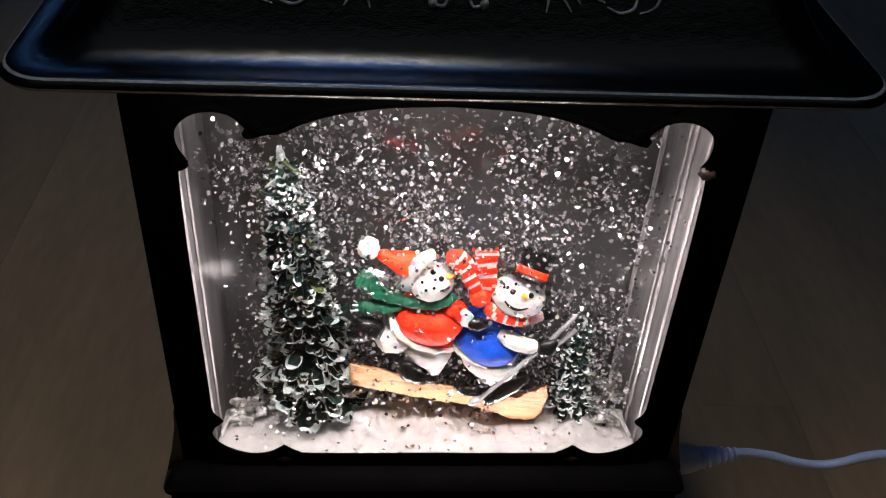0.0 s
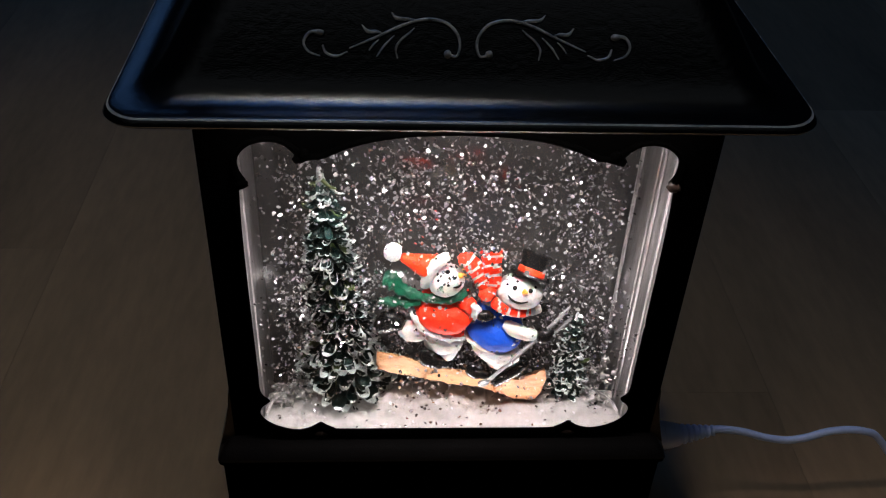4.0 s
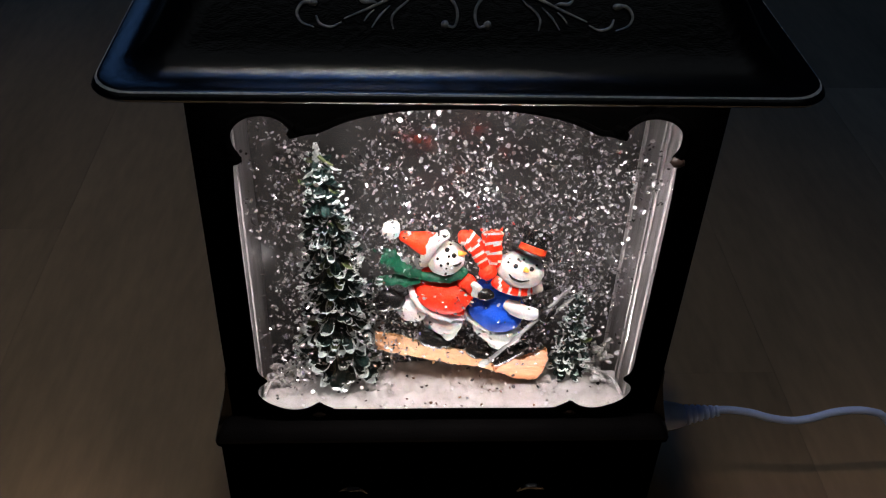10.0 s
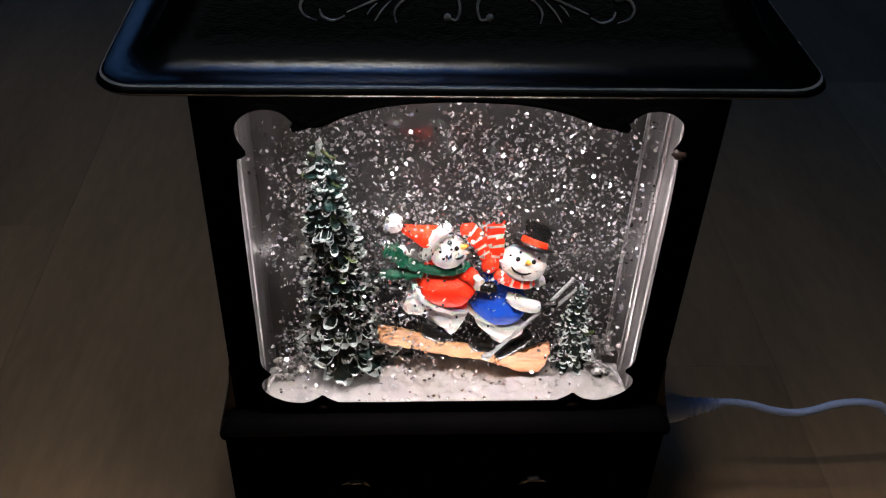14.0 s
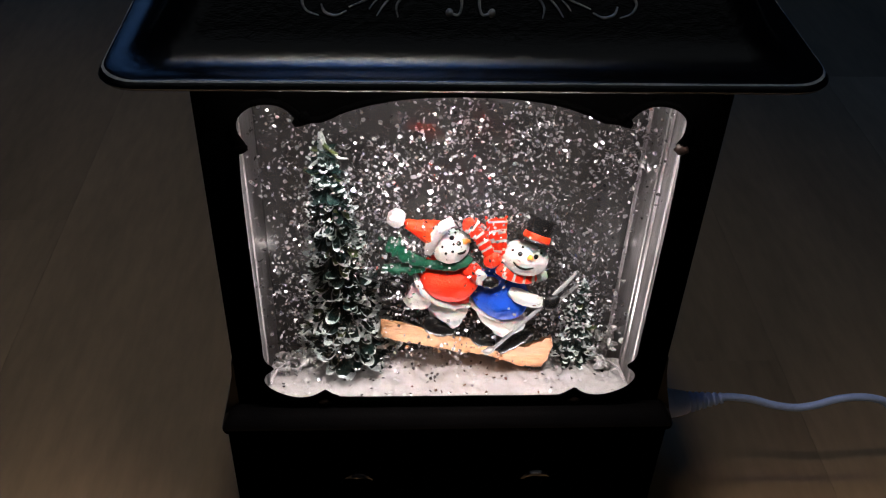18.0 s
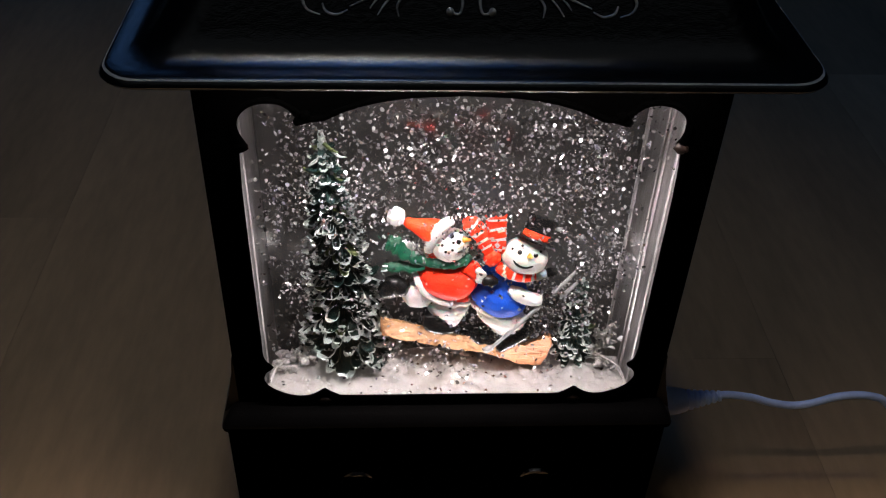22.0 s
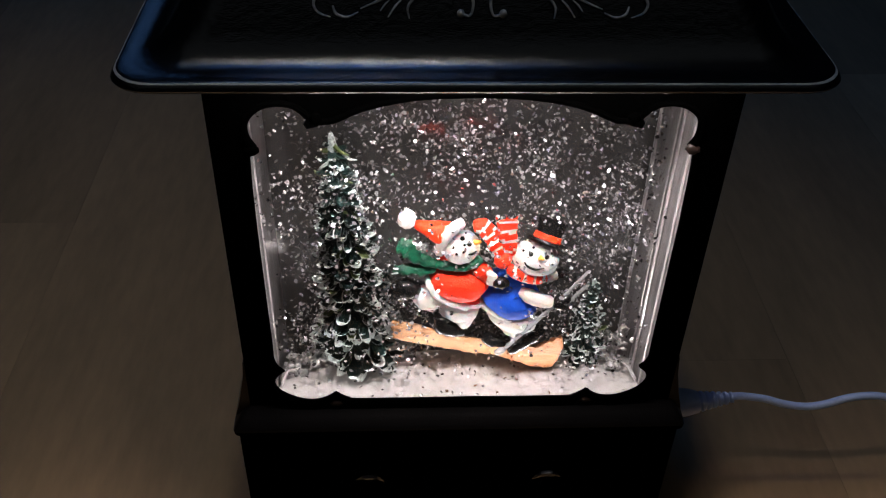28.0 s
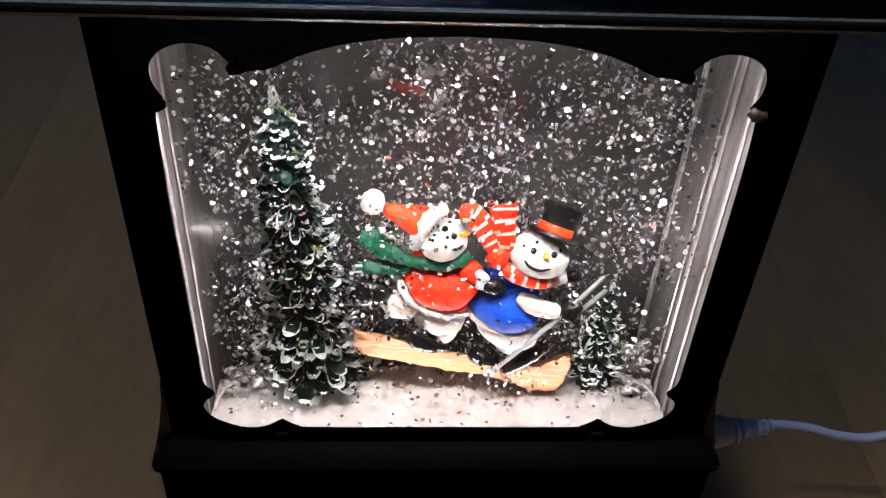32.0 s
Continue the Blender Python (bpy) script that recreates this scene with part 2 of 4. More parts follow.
gl_.new(isle.outputs["Random Per Island"], shine.inputs["Fac"])
gl_.new(shine.outputs["Color"], gn["Principled BSDF"].inputs["Roughness"])
gl_.new(tint.outputs["Color"], gn["Principled BSDF"].inputs["Base Color"])
M_CABLE = surface("pale_blue_cable", (0.50, 0.60, 0.86), 0.45, second=(0.38, 0.47, 0.72), scale=150, bump=0.1)
M_WOOD = surface("dark_oiled_plank", (0.40, 0.252, 0.135), 0.5, second=(0.20, 0.135, 0.076), scale=6, fine=70, amount=0.6, bump=0.3, rough_var=0.1, specular=0.06, stretch=(2.6, 0.6, 1), random_tone=0.22)
M_GAP = surface("plank_underlay", (0.14, 0.095, 0.06), 0.8, scale=40)
M_WALL = surface("matt_wall_paint", (0.045, 0.042, 0.04), 0.8, second=(0.035, 0.033, 0.03), scale=6, bump=0.1)
M_CEIL = surface("matt_ceiling_paint", (0.55, 0.54, 0.52), 0.85, scale=6)
M_TRIM = surface("white_trim_paint", (0.6, 0.6, 0.58), 0.5, scale=12)
M_GLASS = clear_pane("window_glass", (0.95, 0.97, 1.0), 0.01)
M_SHADE = surface("lamp_shade", (0.75, 0.70, 0.62), 0.6, scale=30)
M_HIDDEN_PALE = surface("pale_hidden_plastic", (0.5, 0.5, 0.48), 0.4, scale=300)
M_DIODE, dn, dl = nodes_of("diode_lens")
dn["Principled BSDF"].inputs["Emission Color"].default_value = (1, 0.93, 0.88, 1)
dn["Principled BSDF"].inputs["Emission Strength"].default_value = 20.0


# ---- mesh helpers ----
def mesh_of(name, bm, mats, smooth=True):
    bm.normal_update()
    me = bpy.data.meshes.new(name)
    bm.to_mesh(me)
    bm.free()
    for m in mats if isinstance(mats, (list, tuple)) else [mats]:
        me.materials.append(m)
    if smooth:
        me.polygons.foreach_set("use_smooth", [True] * len(me.polygons))
        me.set_sharp_from_angle(angle=radians(38))
    return me


def part(name, bm, material, parent, label=""):
    ob = new(name, mesh_of(name, bm, material))
    if parent is not None:
        ob.parent = parent
    return tagged(ob, label) if label else ob


def thing(name, label, category, m=None, group="", kind=""):
    ob = new(name)
    ob.empty_display_size = 0.01
    if m is not None:
        ob.matrix_basis = m
    return tagged(ob, label, category, group, kind)


def solo(name, bm, material, label, category, group="", kind="", smooth=True):
    return tagged(new(name, mesh_of(name, bm, material, smooth)), label, category, group, kind)


def box(bm, x0, x1, y0, y1, z0, z1, bevel=0.0, seg=2):
    r = bmesh.ops.create_cube(bm, size=1.0)
    bmesh.ops.transform(bm, matrix=Matrix.Translation(((x0 + x1) / 2, (y0 + y1) / 2, (z0 + z1) / 2)) @ Matrix.Diagonal((x1 - x0, y1 - y0, z1 - z0, 1)), verts=r["verts"])
    if bevel:
        es = {e for v in r["verts"] for e in v.link_edges}
        bmesh.ops.bevel(bm, geom=list(es), offset=bevel, segments=seg, affect="EDGES", profile=0.5)
    return bm


def ellipsoid(bm, c, r, turn=(0, 0, 0), lump=0.0, seed=0, u=20, v=14):
    made = bmesh.ops.create_uvsphere(bm, u_segments=u, v_segments=v, radius=1.0)["verts"]
    if lump:
        for w in made:
            w.co *= 1 + lump * noise.noise(w.co * 2.2 + Vector((seed * 3.1, seed, 0)))
    bmesh.ops.transform(bm, matrix=pose(*c, *turn) @ Matrix.Diagonal((*r, 1)), verts=made)
    return bm


def smooth_line(pts, n=6):
    """Points of a Catmull-Rom line through pts."""
    p = [Vector(q) for q in pts]
    p = [p[0] * 2 - p[1]] + p + [p[-1] * 2 - p[-2]]
    out = []
    for i in range(1, len(p) - 2):
        for k in range(n):
            t = k / n
            out.append(0.5 * (2 * p[i] + (p[i + 1] - p[i - 1]) * t + (2 * p[i - 1] - 5 * p[i] + 4 * p[i + 1] - p[i + 2]) * t * t
                              + (3 * p[i] - p[i - 1] - 3 * p[i + 1] + p[i + 2]) * t ** 3))
    return out + [p[-2]]


def sweep(bm, pts, radius, side=10, flat=1.0, up=(0, -1, 0.4), n=6, slot=None):
    """A rod, limb or ribbon along a smooth line. radius: one number or one for each point; flat: thickness across the direction up."""
    line = smooth_line(pts, n)
    rs = radius if isinstance(radius, (list, tuple)) else [radius] * len(pts)
    rings = []
    for i, p in enumerate(line):
        a = line[min(i + 1, len(line) - 1)] - line[max(i - 1, 0)]
        a.normalize()
        f = i / (len(line) - 1) * (len(rs) - 1)
        k = min(int(f), len(rs) - 2)
        r = rs[k] + (rs[k + 1] - rs[k]) * (f - k)
        w = a.cross(Vector(up)).normalized()
        h = w.cross(a).normalized()
        rings.append([bm.verts.new(p + w * r * math.cos(q) + h * r * flat * math.sin(q)) for q in (2 * math.pi * j / side for j in range(side))])
    faces = [bm.faces.new((a[j], a[(j + 1) % side], b[(j + 1) % side], b[j])) for a, b in zip(rings, rings[1:]) for j in range(side)]
    faces += [bm.faces.new(rings[0][::-1]), bm.faces.new(rings[-1])]
    if slot:
        for f in faces:
            f.material_index = slot(f.calc_center_median())
    return bm


def rounded_ring(hx, hy, r, z, cx=0.0, cy=0.0, k=6):
    pts = []
    for sx, sy, a0 in ((1, 1, 0), (-1, 1, 90), (-1, -1, 180), (1, -1, 270)):
        for j in range(k + 1):
            a = radians(a0 + 90 * j / k)
            pts.append(Vector((cx + sx * (hx - r) + r * math.cos(a), cy + sy * (hy - r) + r * math.sin(a), z)))
    return pts


def loft(bm, rings, close_start=False, close_end=False, slots=None):
    vs = [[bm.verts.new(p) for p in ring] for ring in rings]
    m = len(vs[0])
    for i, (a, b) in enumerate(zip(vs, vs[1:])):
        for j in range(m):
            f = bm.faces.new((a[j], a[(j + 1) % m], b[(j + 1) % m], b[j]))
            if slots:
                f.material_index = slots[i]
    if close_start:
        bm.faces.new(vs[0][::-1])
    if close_end:
        bm.faces.new(vs[-1])
    return bm


def mm(*v):
    return tuple(a * 0.001 for a in v)


def turned(bm, c, axis, profile, side=20):
    """A turned shape: profile of (along, radius) about an axis from c."""
    q = Vector(axis).to_track_quat("Z", "Y").to_matrix()
    rings = [[Vector(c) + q @ Vector((r * math.cos(a), r * math.sin(a), h)) for a in (2 * math.pi * j / side for j in range(side))] for h, r in profile]
    return loft(bm, rings, True, True)


# ---- room ----
RX, RY0, RY1, RH = 2.4, -2.2, 1.72, 2.35
Z0 = FLOOR_Z
bm = bmesh.new()
box(bm, -RX - 0.1, RX + 0.1, RY0 - 0.1, RY1 + 0.1, Z0 - 0.06, Z0 - 0.0006)
floor = solo("floor", bm, M_GAP, "dark wooden plank floor in dim light", "floor", kind="structure", smooth=False)
bm = bmesh.new()
for q in ((-RX, SKY_X0, RY0, RY1), (SKY_X1, RX, RY0, RY1), (SKY_X0, SKY_X1, RY0, SKY_Y0), (SKY_X0, SKY_X1, SKY_Y1, RY1)):
    box(bm, *q, RH, RH + 0.1)
solo("ceiling", bm, M_CEIL, "plain pale ceiling with an added skylight", "ceiling", kind="structure", smooth=False)
for nm, b in (("wall_west", (-RX - 0.1, -RX, RY0, RY1)), ("wall_east", (RX, RX + 0.1, RY0, RY1)), ("wall_south", (-RX, RX, RY0 - 0.1, RY0))):
    bm = bmesh.new()
    box(bm, *b, Z0 - 0.004, RH)
    solo(nm, bm, M_WALL, "plain painted room wall", "wall", kind="structure", smooth=False)
bm = bmesh.new()
for q in ((-RX, WX0, Z0, RH), (WX1, RX, Z0, RH), (WX0, WX1, Z0, WZ0), (WX0, WX1, WZ1, RH)):
    box(bm, q[0], q[1], RY1, RY1 + 0.12, q[2], q[3])
solo("wall_north", bm, M_WALL, "plain painted room wall with an added narrow window", "wall", kind="structure", smooth=False)
win = thing("added_window", "unseen narrow window with a white frame, added for the roof's blue sheen", "window", kind="structure")
bm = bmesh.new()
for q in ((WX0, WX0 + 0.04, WZ0, WZ1), (WX1 - 0.04, WX1, WZ0, WZ1), (WX0 + 0.04, WX1 - 0.04, WZ0, WZ0 + 0.04), (WX0 + 0.04, WX1 - 0.04, WZ1 - 0.04, WZ1)):
    box(bm, q[0], q[1], RY1 + 0.03, RY1 + 0.09, q[2], q[3], 0.004)
part("window_frame", bm, M_TRIM, win)
bm = bmesh.new()
box(bm, WX0 + 0.04, WX1 - 0.04, RY1 + 0.055, RY1 + 0.061, WZ0 + 0.04, WZ1 - 0.04)
part("pane", bm, M_GLASS, win).visible_shadow = False
win = thing("added_skylight", "unseen skylight with a white frame, added for the roof's blue band", "window", kind="structure")
bm = bmesh.new()
for q in ((SKY_X0, SKY_X0 + 0.04, SKY_Y0, SKY_Y1), (SKY_X1 - 0.04, SKY_X1, SKY_Y0, SKY_Y1), (SKY_X0 + 0.04, SKY_X1 - 0.04, SKY_Y0, SKY_Y0 + 0.04), (SKY_X0 + 0.04, SKY_X1 - 0.04, SKY_Y1 - 0.04, SKY_Y1)):
    box(bm, *q, RH + 0.03, RH + 0.09, 0.004)
part("window_frame", bm, M_TRIM, win)
bm = bmesh.new()
box(bm, SKY_X0 + 0.04, SKY_X1 - 0.04, SKY_Y0 + 0.04, SKY_Y1 - 0.04, RH + 0.055, RH + 0.061)
part("pane", bm, M_GLASS, win).visible_shadow = False
lampc = thing("ceiling_lamp", "pale ceiling lamp with a round open shade", "lamp")
bm = bmesh.new()
turned(bm, (LAMP_X, LAMP_Y, RH), (0, 0, -1), [(0.0, 0.05), (0.012, 0.05), (0.016, 0.045)], 24)
part("backplate", bm, M_TRIM, lampc)
bm = bmesh.new()
turned(bm, (LAMP_X, LAMP_Y, RH - 0.014), (0, 0, -1), [(0.0, 0.012), (0.05, 0.012)], 16)
part("stem", bm, M_TRIM, lampc)
bm = bmesh.new()
turned(bm, (LAMP_X, LAMP_Y, LAMP_Z + 0.012), (0, 0, 1), [(0.0, 0.135), (0.02, 0.135), (0.05, 0.10), (0.080, 0.03)], 32)
part("shade", bm, M_SHADE, lampc)

panel = thing("fill_panel", "large unseen fill panel on the ceiling, added to brighten the roof", "lamp")
bm = bmesh.new()
box(bm, PANEL_X - 1.85, PANEL_X + 1.85, PANEL_Y - 1.05, PANEL_Y + 1.05, RH - 0.03, RH, 0.004)
part("panel_body", bm, M_SHADE, panel)


# ---- lantern ----
HX, DEPTH = 0.0743, 0.086
CY = DEPTH / 2
lantern = thing("lantern", "black antique-finish lantern with a lit water tank, standing on the floor", "lantern")
# bell-shaped roof: (inset from the rim, height)
ROOF = [(0.020, 0.1412), (0.0062, 0.1412), (0.0046, 0.1402), (0.0016, 0.1404), (0.0003, 0.1412), (0.0, 0.1419), (0.0004, 0.1427), (0.0009, 0.14325), (0.0014, 0.14360), (0.0020, 0.14382), (0.0042, 0.14395), (0.0060, 0.1441), (0.0080, 0.1447), (0.0100, 0.1458), (0.0115, 0.1473), (0.0130, 0.1491), (0.0145, 0.1514), (0.0165, 0.1546), (0.0205, 0.1609), (0.0260, 0.1690), (0.0330, 0.1775), (0.0390, 0.1828), (0.0420, 0.1840)]
RHX, RHY = 0.0942, CY + 0.0182
bm = bmesh.new()
loft(bm, [rounded_ring(RHX - i, RHY - i, 0.0105 + 0.10 * i, z, 0, CY) for i, z in ROOF], True, True,
     [1 if k == 7 else 0 for k in range(len(ROOF) - 1)])
roof = part("roof", bm, [M_ROOF, M_RUB], lantern, "black bell-shaped roof with rubbed rim")


def on_roof(x, s, lift=0.0):
    """A point of the front slope: x across, s up the slope from its foot, in mm."""
    return Vector((x * 0.001, -0.0032 + s * 0.000535 - lift * 0.00084, 0.1535 + s * 0.000845 + lift * 0.00053))


for side in (-1, 1):
    for nm, pts, r in (("scroll", [(5.2, 1.9), (3.0, 1.6), (2.2, 4.5), (3.1, 7.4), (5.7, 9.9), (9.7, 10.8), (13.6, 10.4), (18.1, 8.8), (22.2, 6.9), (26.2, 5.1), (30.8, 3.2)], [0.5, 0.45, 0.5, 0.55, 0.6, 0.65, 0.6, 0.6, 0.5, 0.45, 0.25]),
                       ("leaf", [(13.6, 10.5), (15.6, 10.8), (18.6, 11.0), (20.0, 12.4)], [0.3, 0.6, 0.7, 0.15]),
                       ("leaf", [(22.5, 7.2), (23.9, 7.5), (26.1, 7.5), (27.6, 9.2)], [0.3, 0.6, 0.7, 0.15]),
                       ("tendril", [(14.0, 8.6), (15.4, 7.2), (17.4, 5.6), (18.8, 3.4), (18.4, 0.8)], [0.2, 0.4, 0.45, 0.45, 0.2]),
                       ("tendril", [(19.2, 6.6), (21.8, 4.0), (23.8, 1.1)], [0.2, 0.4, 0.2]),
                       ("tendril", [(23.2, 5.5), (24.6, 4.2), (25.7, 2.7)], [0.2, 0.35, 0.2]),
                       ("curl", [(31.3, 2.3), (34.1, 1.1), (36.8, 1.9), (37.7, 3.9)], [0.25, 0.45, 0.5, 0.3]),
                       ("curl", [(38.1, 7.4), (41.1, 6.9), (42.5, 4.5), (41.3, 2.2), (38.3, 1.1)], [0.6, 0.6, 0.5, 0.4, 0.2])):
        bm = bmesh.new()
        sweep(bm, [on_roof(side * x, s, 0.15) for x, s in pts], [q * 0.00075 for q in r], 6, n=4)
        part(nm, bm, M_SCROLL, roof)
    bm = bmesh.new()
    ellipsoid(bm, on_roof(side * 5.4, 2.0, 0.2), mm(1.0, 0.9, 1.2), lump=0.1, u=10, v=8)
    part("boss", bm, M_SCROLL, roof)
    bm = bmesh.new()
    ellipsoid(bm, on_roof(side * 38.6, 7.0, 0.2), mm(1.3, 0.8, 0.9), lump=0.15, u=10, v=8)
    part("boss", bm, M_SCROLL, roof)

# unseen strip, added to carry the eave's fill light
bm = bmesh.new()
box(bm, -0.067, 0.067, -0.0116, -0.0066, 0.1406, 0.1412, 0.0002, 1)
part("fill_strip", bm, M_HIDDEN_PALE, lantern, "narrow unseen strip under the eave, added for its fill light")
# unseen strip, added to carry the sill's fill light
bm = bmesh.new()
box(bm, -0.058, 0.058, 0.0024, 0.0038, 0.0026, 0.0040, 0.0002, 1)
part("fill_strip", bm, M_HIDDEN_PALE, lantern, "narrow unseen strip behind the sill, added for its fill light")

# outline of the window's right half, from the top down: smooth runs that meet in cusps
RUNS = [[(0, 129.8), (12, 129.3), (19.5, 128.4), (27, 126.8), (33, 124.7), (37, 122.7), (39.5, 121.6), (42.5, 121.3), (45.1, 120.4)],
        [(45.1, 120.4), (46.2, 122.6), (48.4, 124.9), (51, 126.6), (54.9, 127.1), (59, 126.0), (62, 123.4), (63.3, 120), (63.0, 116.5), (61.4, 113.4)],
        [(61.4, 113.4), (62.6, 111.4), (63.6, 109), (64.1, 90), (64.1, 62), (64.0, 37), (63.9, 26.5), (61.6, 22.8)],
        [(61.6, 22.8), (63.8, 20.4), (64.8, 16), (62.8, 12), (58.5, 9.0), (53.5, 7.4), (48.5, 8.2), (44.0, 11.3)],
        [(44.0, 11.3), (42, 9.6), (39.5, 8.2), (35.5, 7.5), (0, 7.5)]]
half = []
for run in RUNS:
    line = smooth_line([(x, 0, z) for x, z in run], 4)
    half += [(p.x, p.z) for p in line[:-1]]
half.append((0.0, 7.5))
outline = [(x * 0.001, z * 0.001) for x, z in half] + [(-x * 0.001, z * 0.001) for x, z in half[-2:0:-1]]


def to_rim(x, z):
    dx, dz = x, z - 0.065
    k = min(HX / max(abs(dx), 1e-9), ((0.1410 - 0.065) if dz > 0 else (0.065 - 0.001)) / max(abs(dz), 1e-9))
    return dx * k, 0.065 + dz * k


bm = bmesh.new()
inner = [bm.verts.new((x, 0.0, z)) for x, z in outline]
back = [bm.verts.new((x, 0.0016, z)) for x, z in outline]
rim = [bm.verts.new((to_rim(x, z)[0], 0.0, to_rim(x, z)[1])) for x, z in outline]
rimb = [bm.verts.new((v.co.x, 0.0016, v.co.z)) for v in rim]
for j in range(len(outline)):
    k = (j + 1) % len(outline)
    for q in ((inner[j], rim[j], rim[k], inner[k]), (back[j], inner[j], inner[k], back[k]), (back[k], rimb[k], rimb[j], back[j]), (rim[j], rimb[j], rimb[k], rim[k])):
        bm.faces.new(q)
front = part("front_panel", bm, M_DIMMED, lantern, "black panel with a scalloped window opening")
bm = bmesh.new()
closed = [Vector((x, -0.0003, z)) for x, z in outline]
m = len(closed)
rings = []
for j, p in enumerate(closed):
    a = (closed[(j + 1) % m] - closed[j - 1]).normalized()
    w = a.cross(Vector((0, -1, 0))).normalized()
    c = p - w * 0.0009 if (p - w * 0.0009 - Vector((0, 0, 0.065))).length > (p - Vector((0, 0, 0.065))).length else p + w * 0.0009
    rings.append([c + w * 0.001 * math.cos(q) + Vector((0, -1, 0)) * 0.0008 * math.sin(q) for q in (2 * math.pi * i / 7 for i in range(7))])
loft(bm, rings + [rings[0]])
bmesh.ops.remove_doubles(bm, verts=bm.verts, dist=1e-6)
part("window_moulding", bm, M_DIMMED, front)
# small carved shells at the cusps
for sx in (-1, 1):
    for x, z, r in ((46.5, 7.6, (2.9, 1.2, 1.5)), (44.2, 11.0, (0.8, 1.0, 1.6)), (62.6, 23.6, (1.7, 1.2, 1.1)), (62.8, 112.9, (2.2, 1.3, 1.7)), (44.0, 123.0, (1.6, 1.1, 2.0))):
        bm = bmesh.new()
        ellipsoid(bm, (sx * (x - (2.6 if z == 7.6 else 0)) * 0.001, -0.0002, z * 0.001), mm(*r), (0, sx * 8, 0), 0.25, x, 14, 10)
        part("carved_shell", bm, M_BRONZE if z == 7.6 or (sx > 0 and z == 112.9) else M_DIMMED, front)
for sx in (-1, 1):
    bm = bmesh.new()
    box(bm, sx * HX - (0.004 if sx > 0 else 0), sx * HX + (0 if sx > 0 else 0.004), 0.0045, DEPTH - 0.004, 0.001, 0.1409)
    part("side_panel", bm, M_BLACK, lantern)
    bm = bmesh.new()
    x0, x1 = sx * 0.0749, sx * 0.0798
    prof = [(x0, 0.027), (x0 + sx * 0.0006, 0.020), (x0 + sx * 0.0026, 0.010), (x1, 0.001), (x0 - sx * 0.003, 0.001), (x0 - sx * 0.003, 0.027)]
    vs = [[bm.verts.new((x, y, z)) for x, z in prof] for y in (0.0004, DEPTH)]
    for j in range(6):
        bm.faces.new((vs[0][j], vs[0][(j + 1) % 6], vs[1][(j + 1) % 6], vs[1][j]))
    bm.faces.new(vs[0])
    bm.faces.new(vs[1][::-1])
    bmesh.ops.recalc_face_normals(bm, faces=bm.faces)
    part("side_skirt", bm, M_BLACK, lantern)
bm = bmesh.new()
box(bm, -HX, HX, DEPTH - 0.004, DEPTH, 0.001, 0.1409)
part("back_panel", bm, M_BLACK, lantern)
bm = bmesh.new()
PL = [(0.0752, -0.0003, 0.0066), (0.0762, 0.0004, 0.0052), (0.0780, 0.0026, 0.0026), (0.0799, 0.0050, 0.0000), (0.0807, 0.0058, -0.0018), (0.0805, 0.0056, -0.0036), (0.0796, 0.0046, -0.0046),
      (0.0793, 0.0042, -0.007), (0.0793, 0.0042, -0.060), (0.0800, 0.0056, -0.063), (0.0806, 0.0062, -0.070), (0.0806, 0.0062, FLOOR_Z + 0.0005)]
# below the ledge the dimmed black hides the lit floor's reflection
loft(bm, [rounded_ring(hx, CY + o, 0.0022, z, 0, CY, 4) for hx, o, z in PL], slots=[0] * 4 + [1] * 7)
plinth = part("plinth", bm, [M_PLINTH, M_DIMMED], lantern, "black stepped base with a rubbed ledge")
for sx in (-1, 1):
    for nm, pts, r in (("leaf", [(28, -32.5), (31, -29.5), (35, -29.2), (38.5, -31.2)], [0.4, 1.3, 1.5, 0.3]), ("scroll", [(28, -32.5), (22, -36), (15, -38.5), (10, -36), (9, -31), (6.5, -28.6), (4.2, -30.5)], [0.5, 0.8, 0.9, 0.8, 0.8, 0.9, 0.4]),
                       ("tendril", [(24, -39), (31, -41), (39, -39), (44, -35)], [0.3, 0.7, 0.7, 0.3])):
        bm = bmesh.new()
        sweep(bm, [(sx * x * 0.001, -0.0044, z * 0.001) for x, z in pts], [q * 0.001 for q in r], 7, n=5)
        part(nm, bm, M_ROOF if nm == "leaf" else M_DIMMED, plinth)

# tank: glossy dark back and sides, pale ribs for light refracted in the corners, clear front sheet, lid with diodes
tank = part("tank", box(bmesh.new(), -0.0665, 0.0665, 0.0475, 0.0495, -0.028, 0.134), M_BACK, lantern, "glossy dark back sheet of the water tank")
for sx in (-1, 1):
    bm = bmesh.new()
    box(bm, sx * 0.0672 - 0.0006, sx * 0.0672 + 0.0006, 0.0024, 0.0475, -0.028, 0.134)
    part("side_sheet", bm, M_SIDE, tank)
    for y, r in ((0.0105, 0.7), (0.0210, 0.9), (0.0255, 0.5), (0.0440, 1.2)) if sx > 0 else ((0.0105, 0.7), (0.0190, 0.6)):
        bm = bmesh.new()
        loft(bm, [[Vector((sx * 0.0662 - sx * 0.001 * r * math.cos(a) * 0.8, y + 0.001 * r * math.sin(a), z)) for a in (math.pi * (j / 5 - 0.5) for j in range(6))] for z in (-0.02, 0.05, 0.1335)], True, True)
        part("light_streak_rib", bm, M_ACRYLIC, tank)
bm = bmesh.new()
box(bm, -0.0665, 0.0665, 0.0018, 0.0022, -0.004, 0.134)
part("front_sheet", bm, M_PANE, tank, "clear front sheet").visible_shadow = False
# the lid's underside is unseen and made pale as a reflector
bm = bmesh.new()
box(bm, -0.067, 0.067, 0.0046, 0.0475, 0.1342, 0.1356)
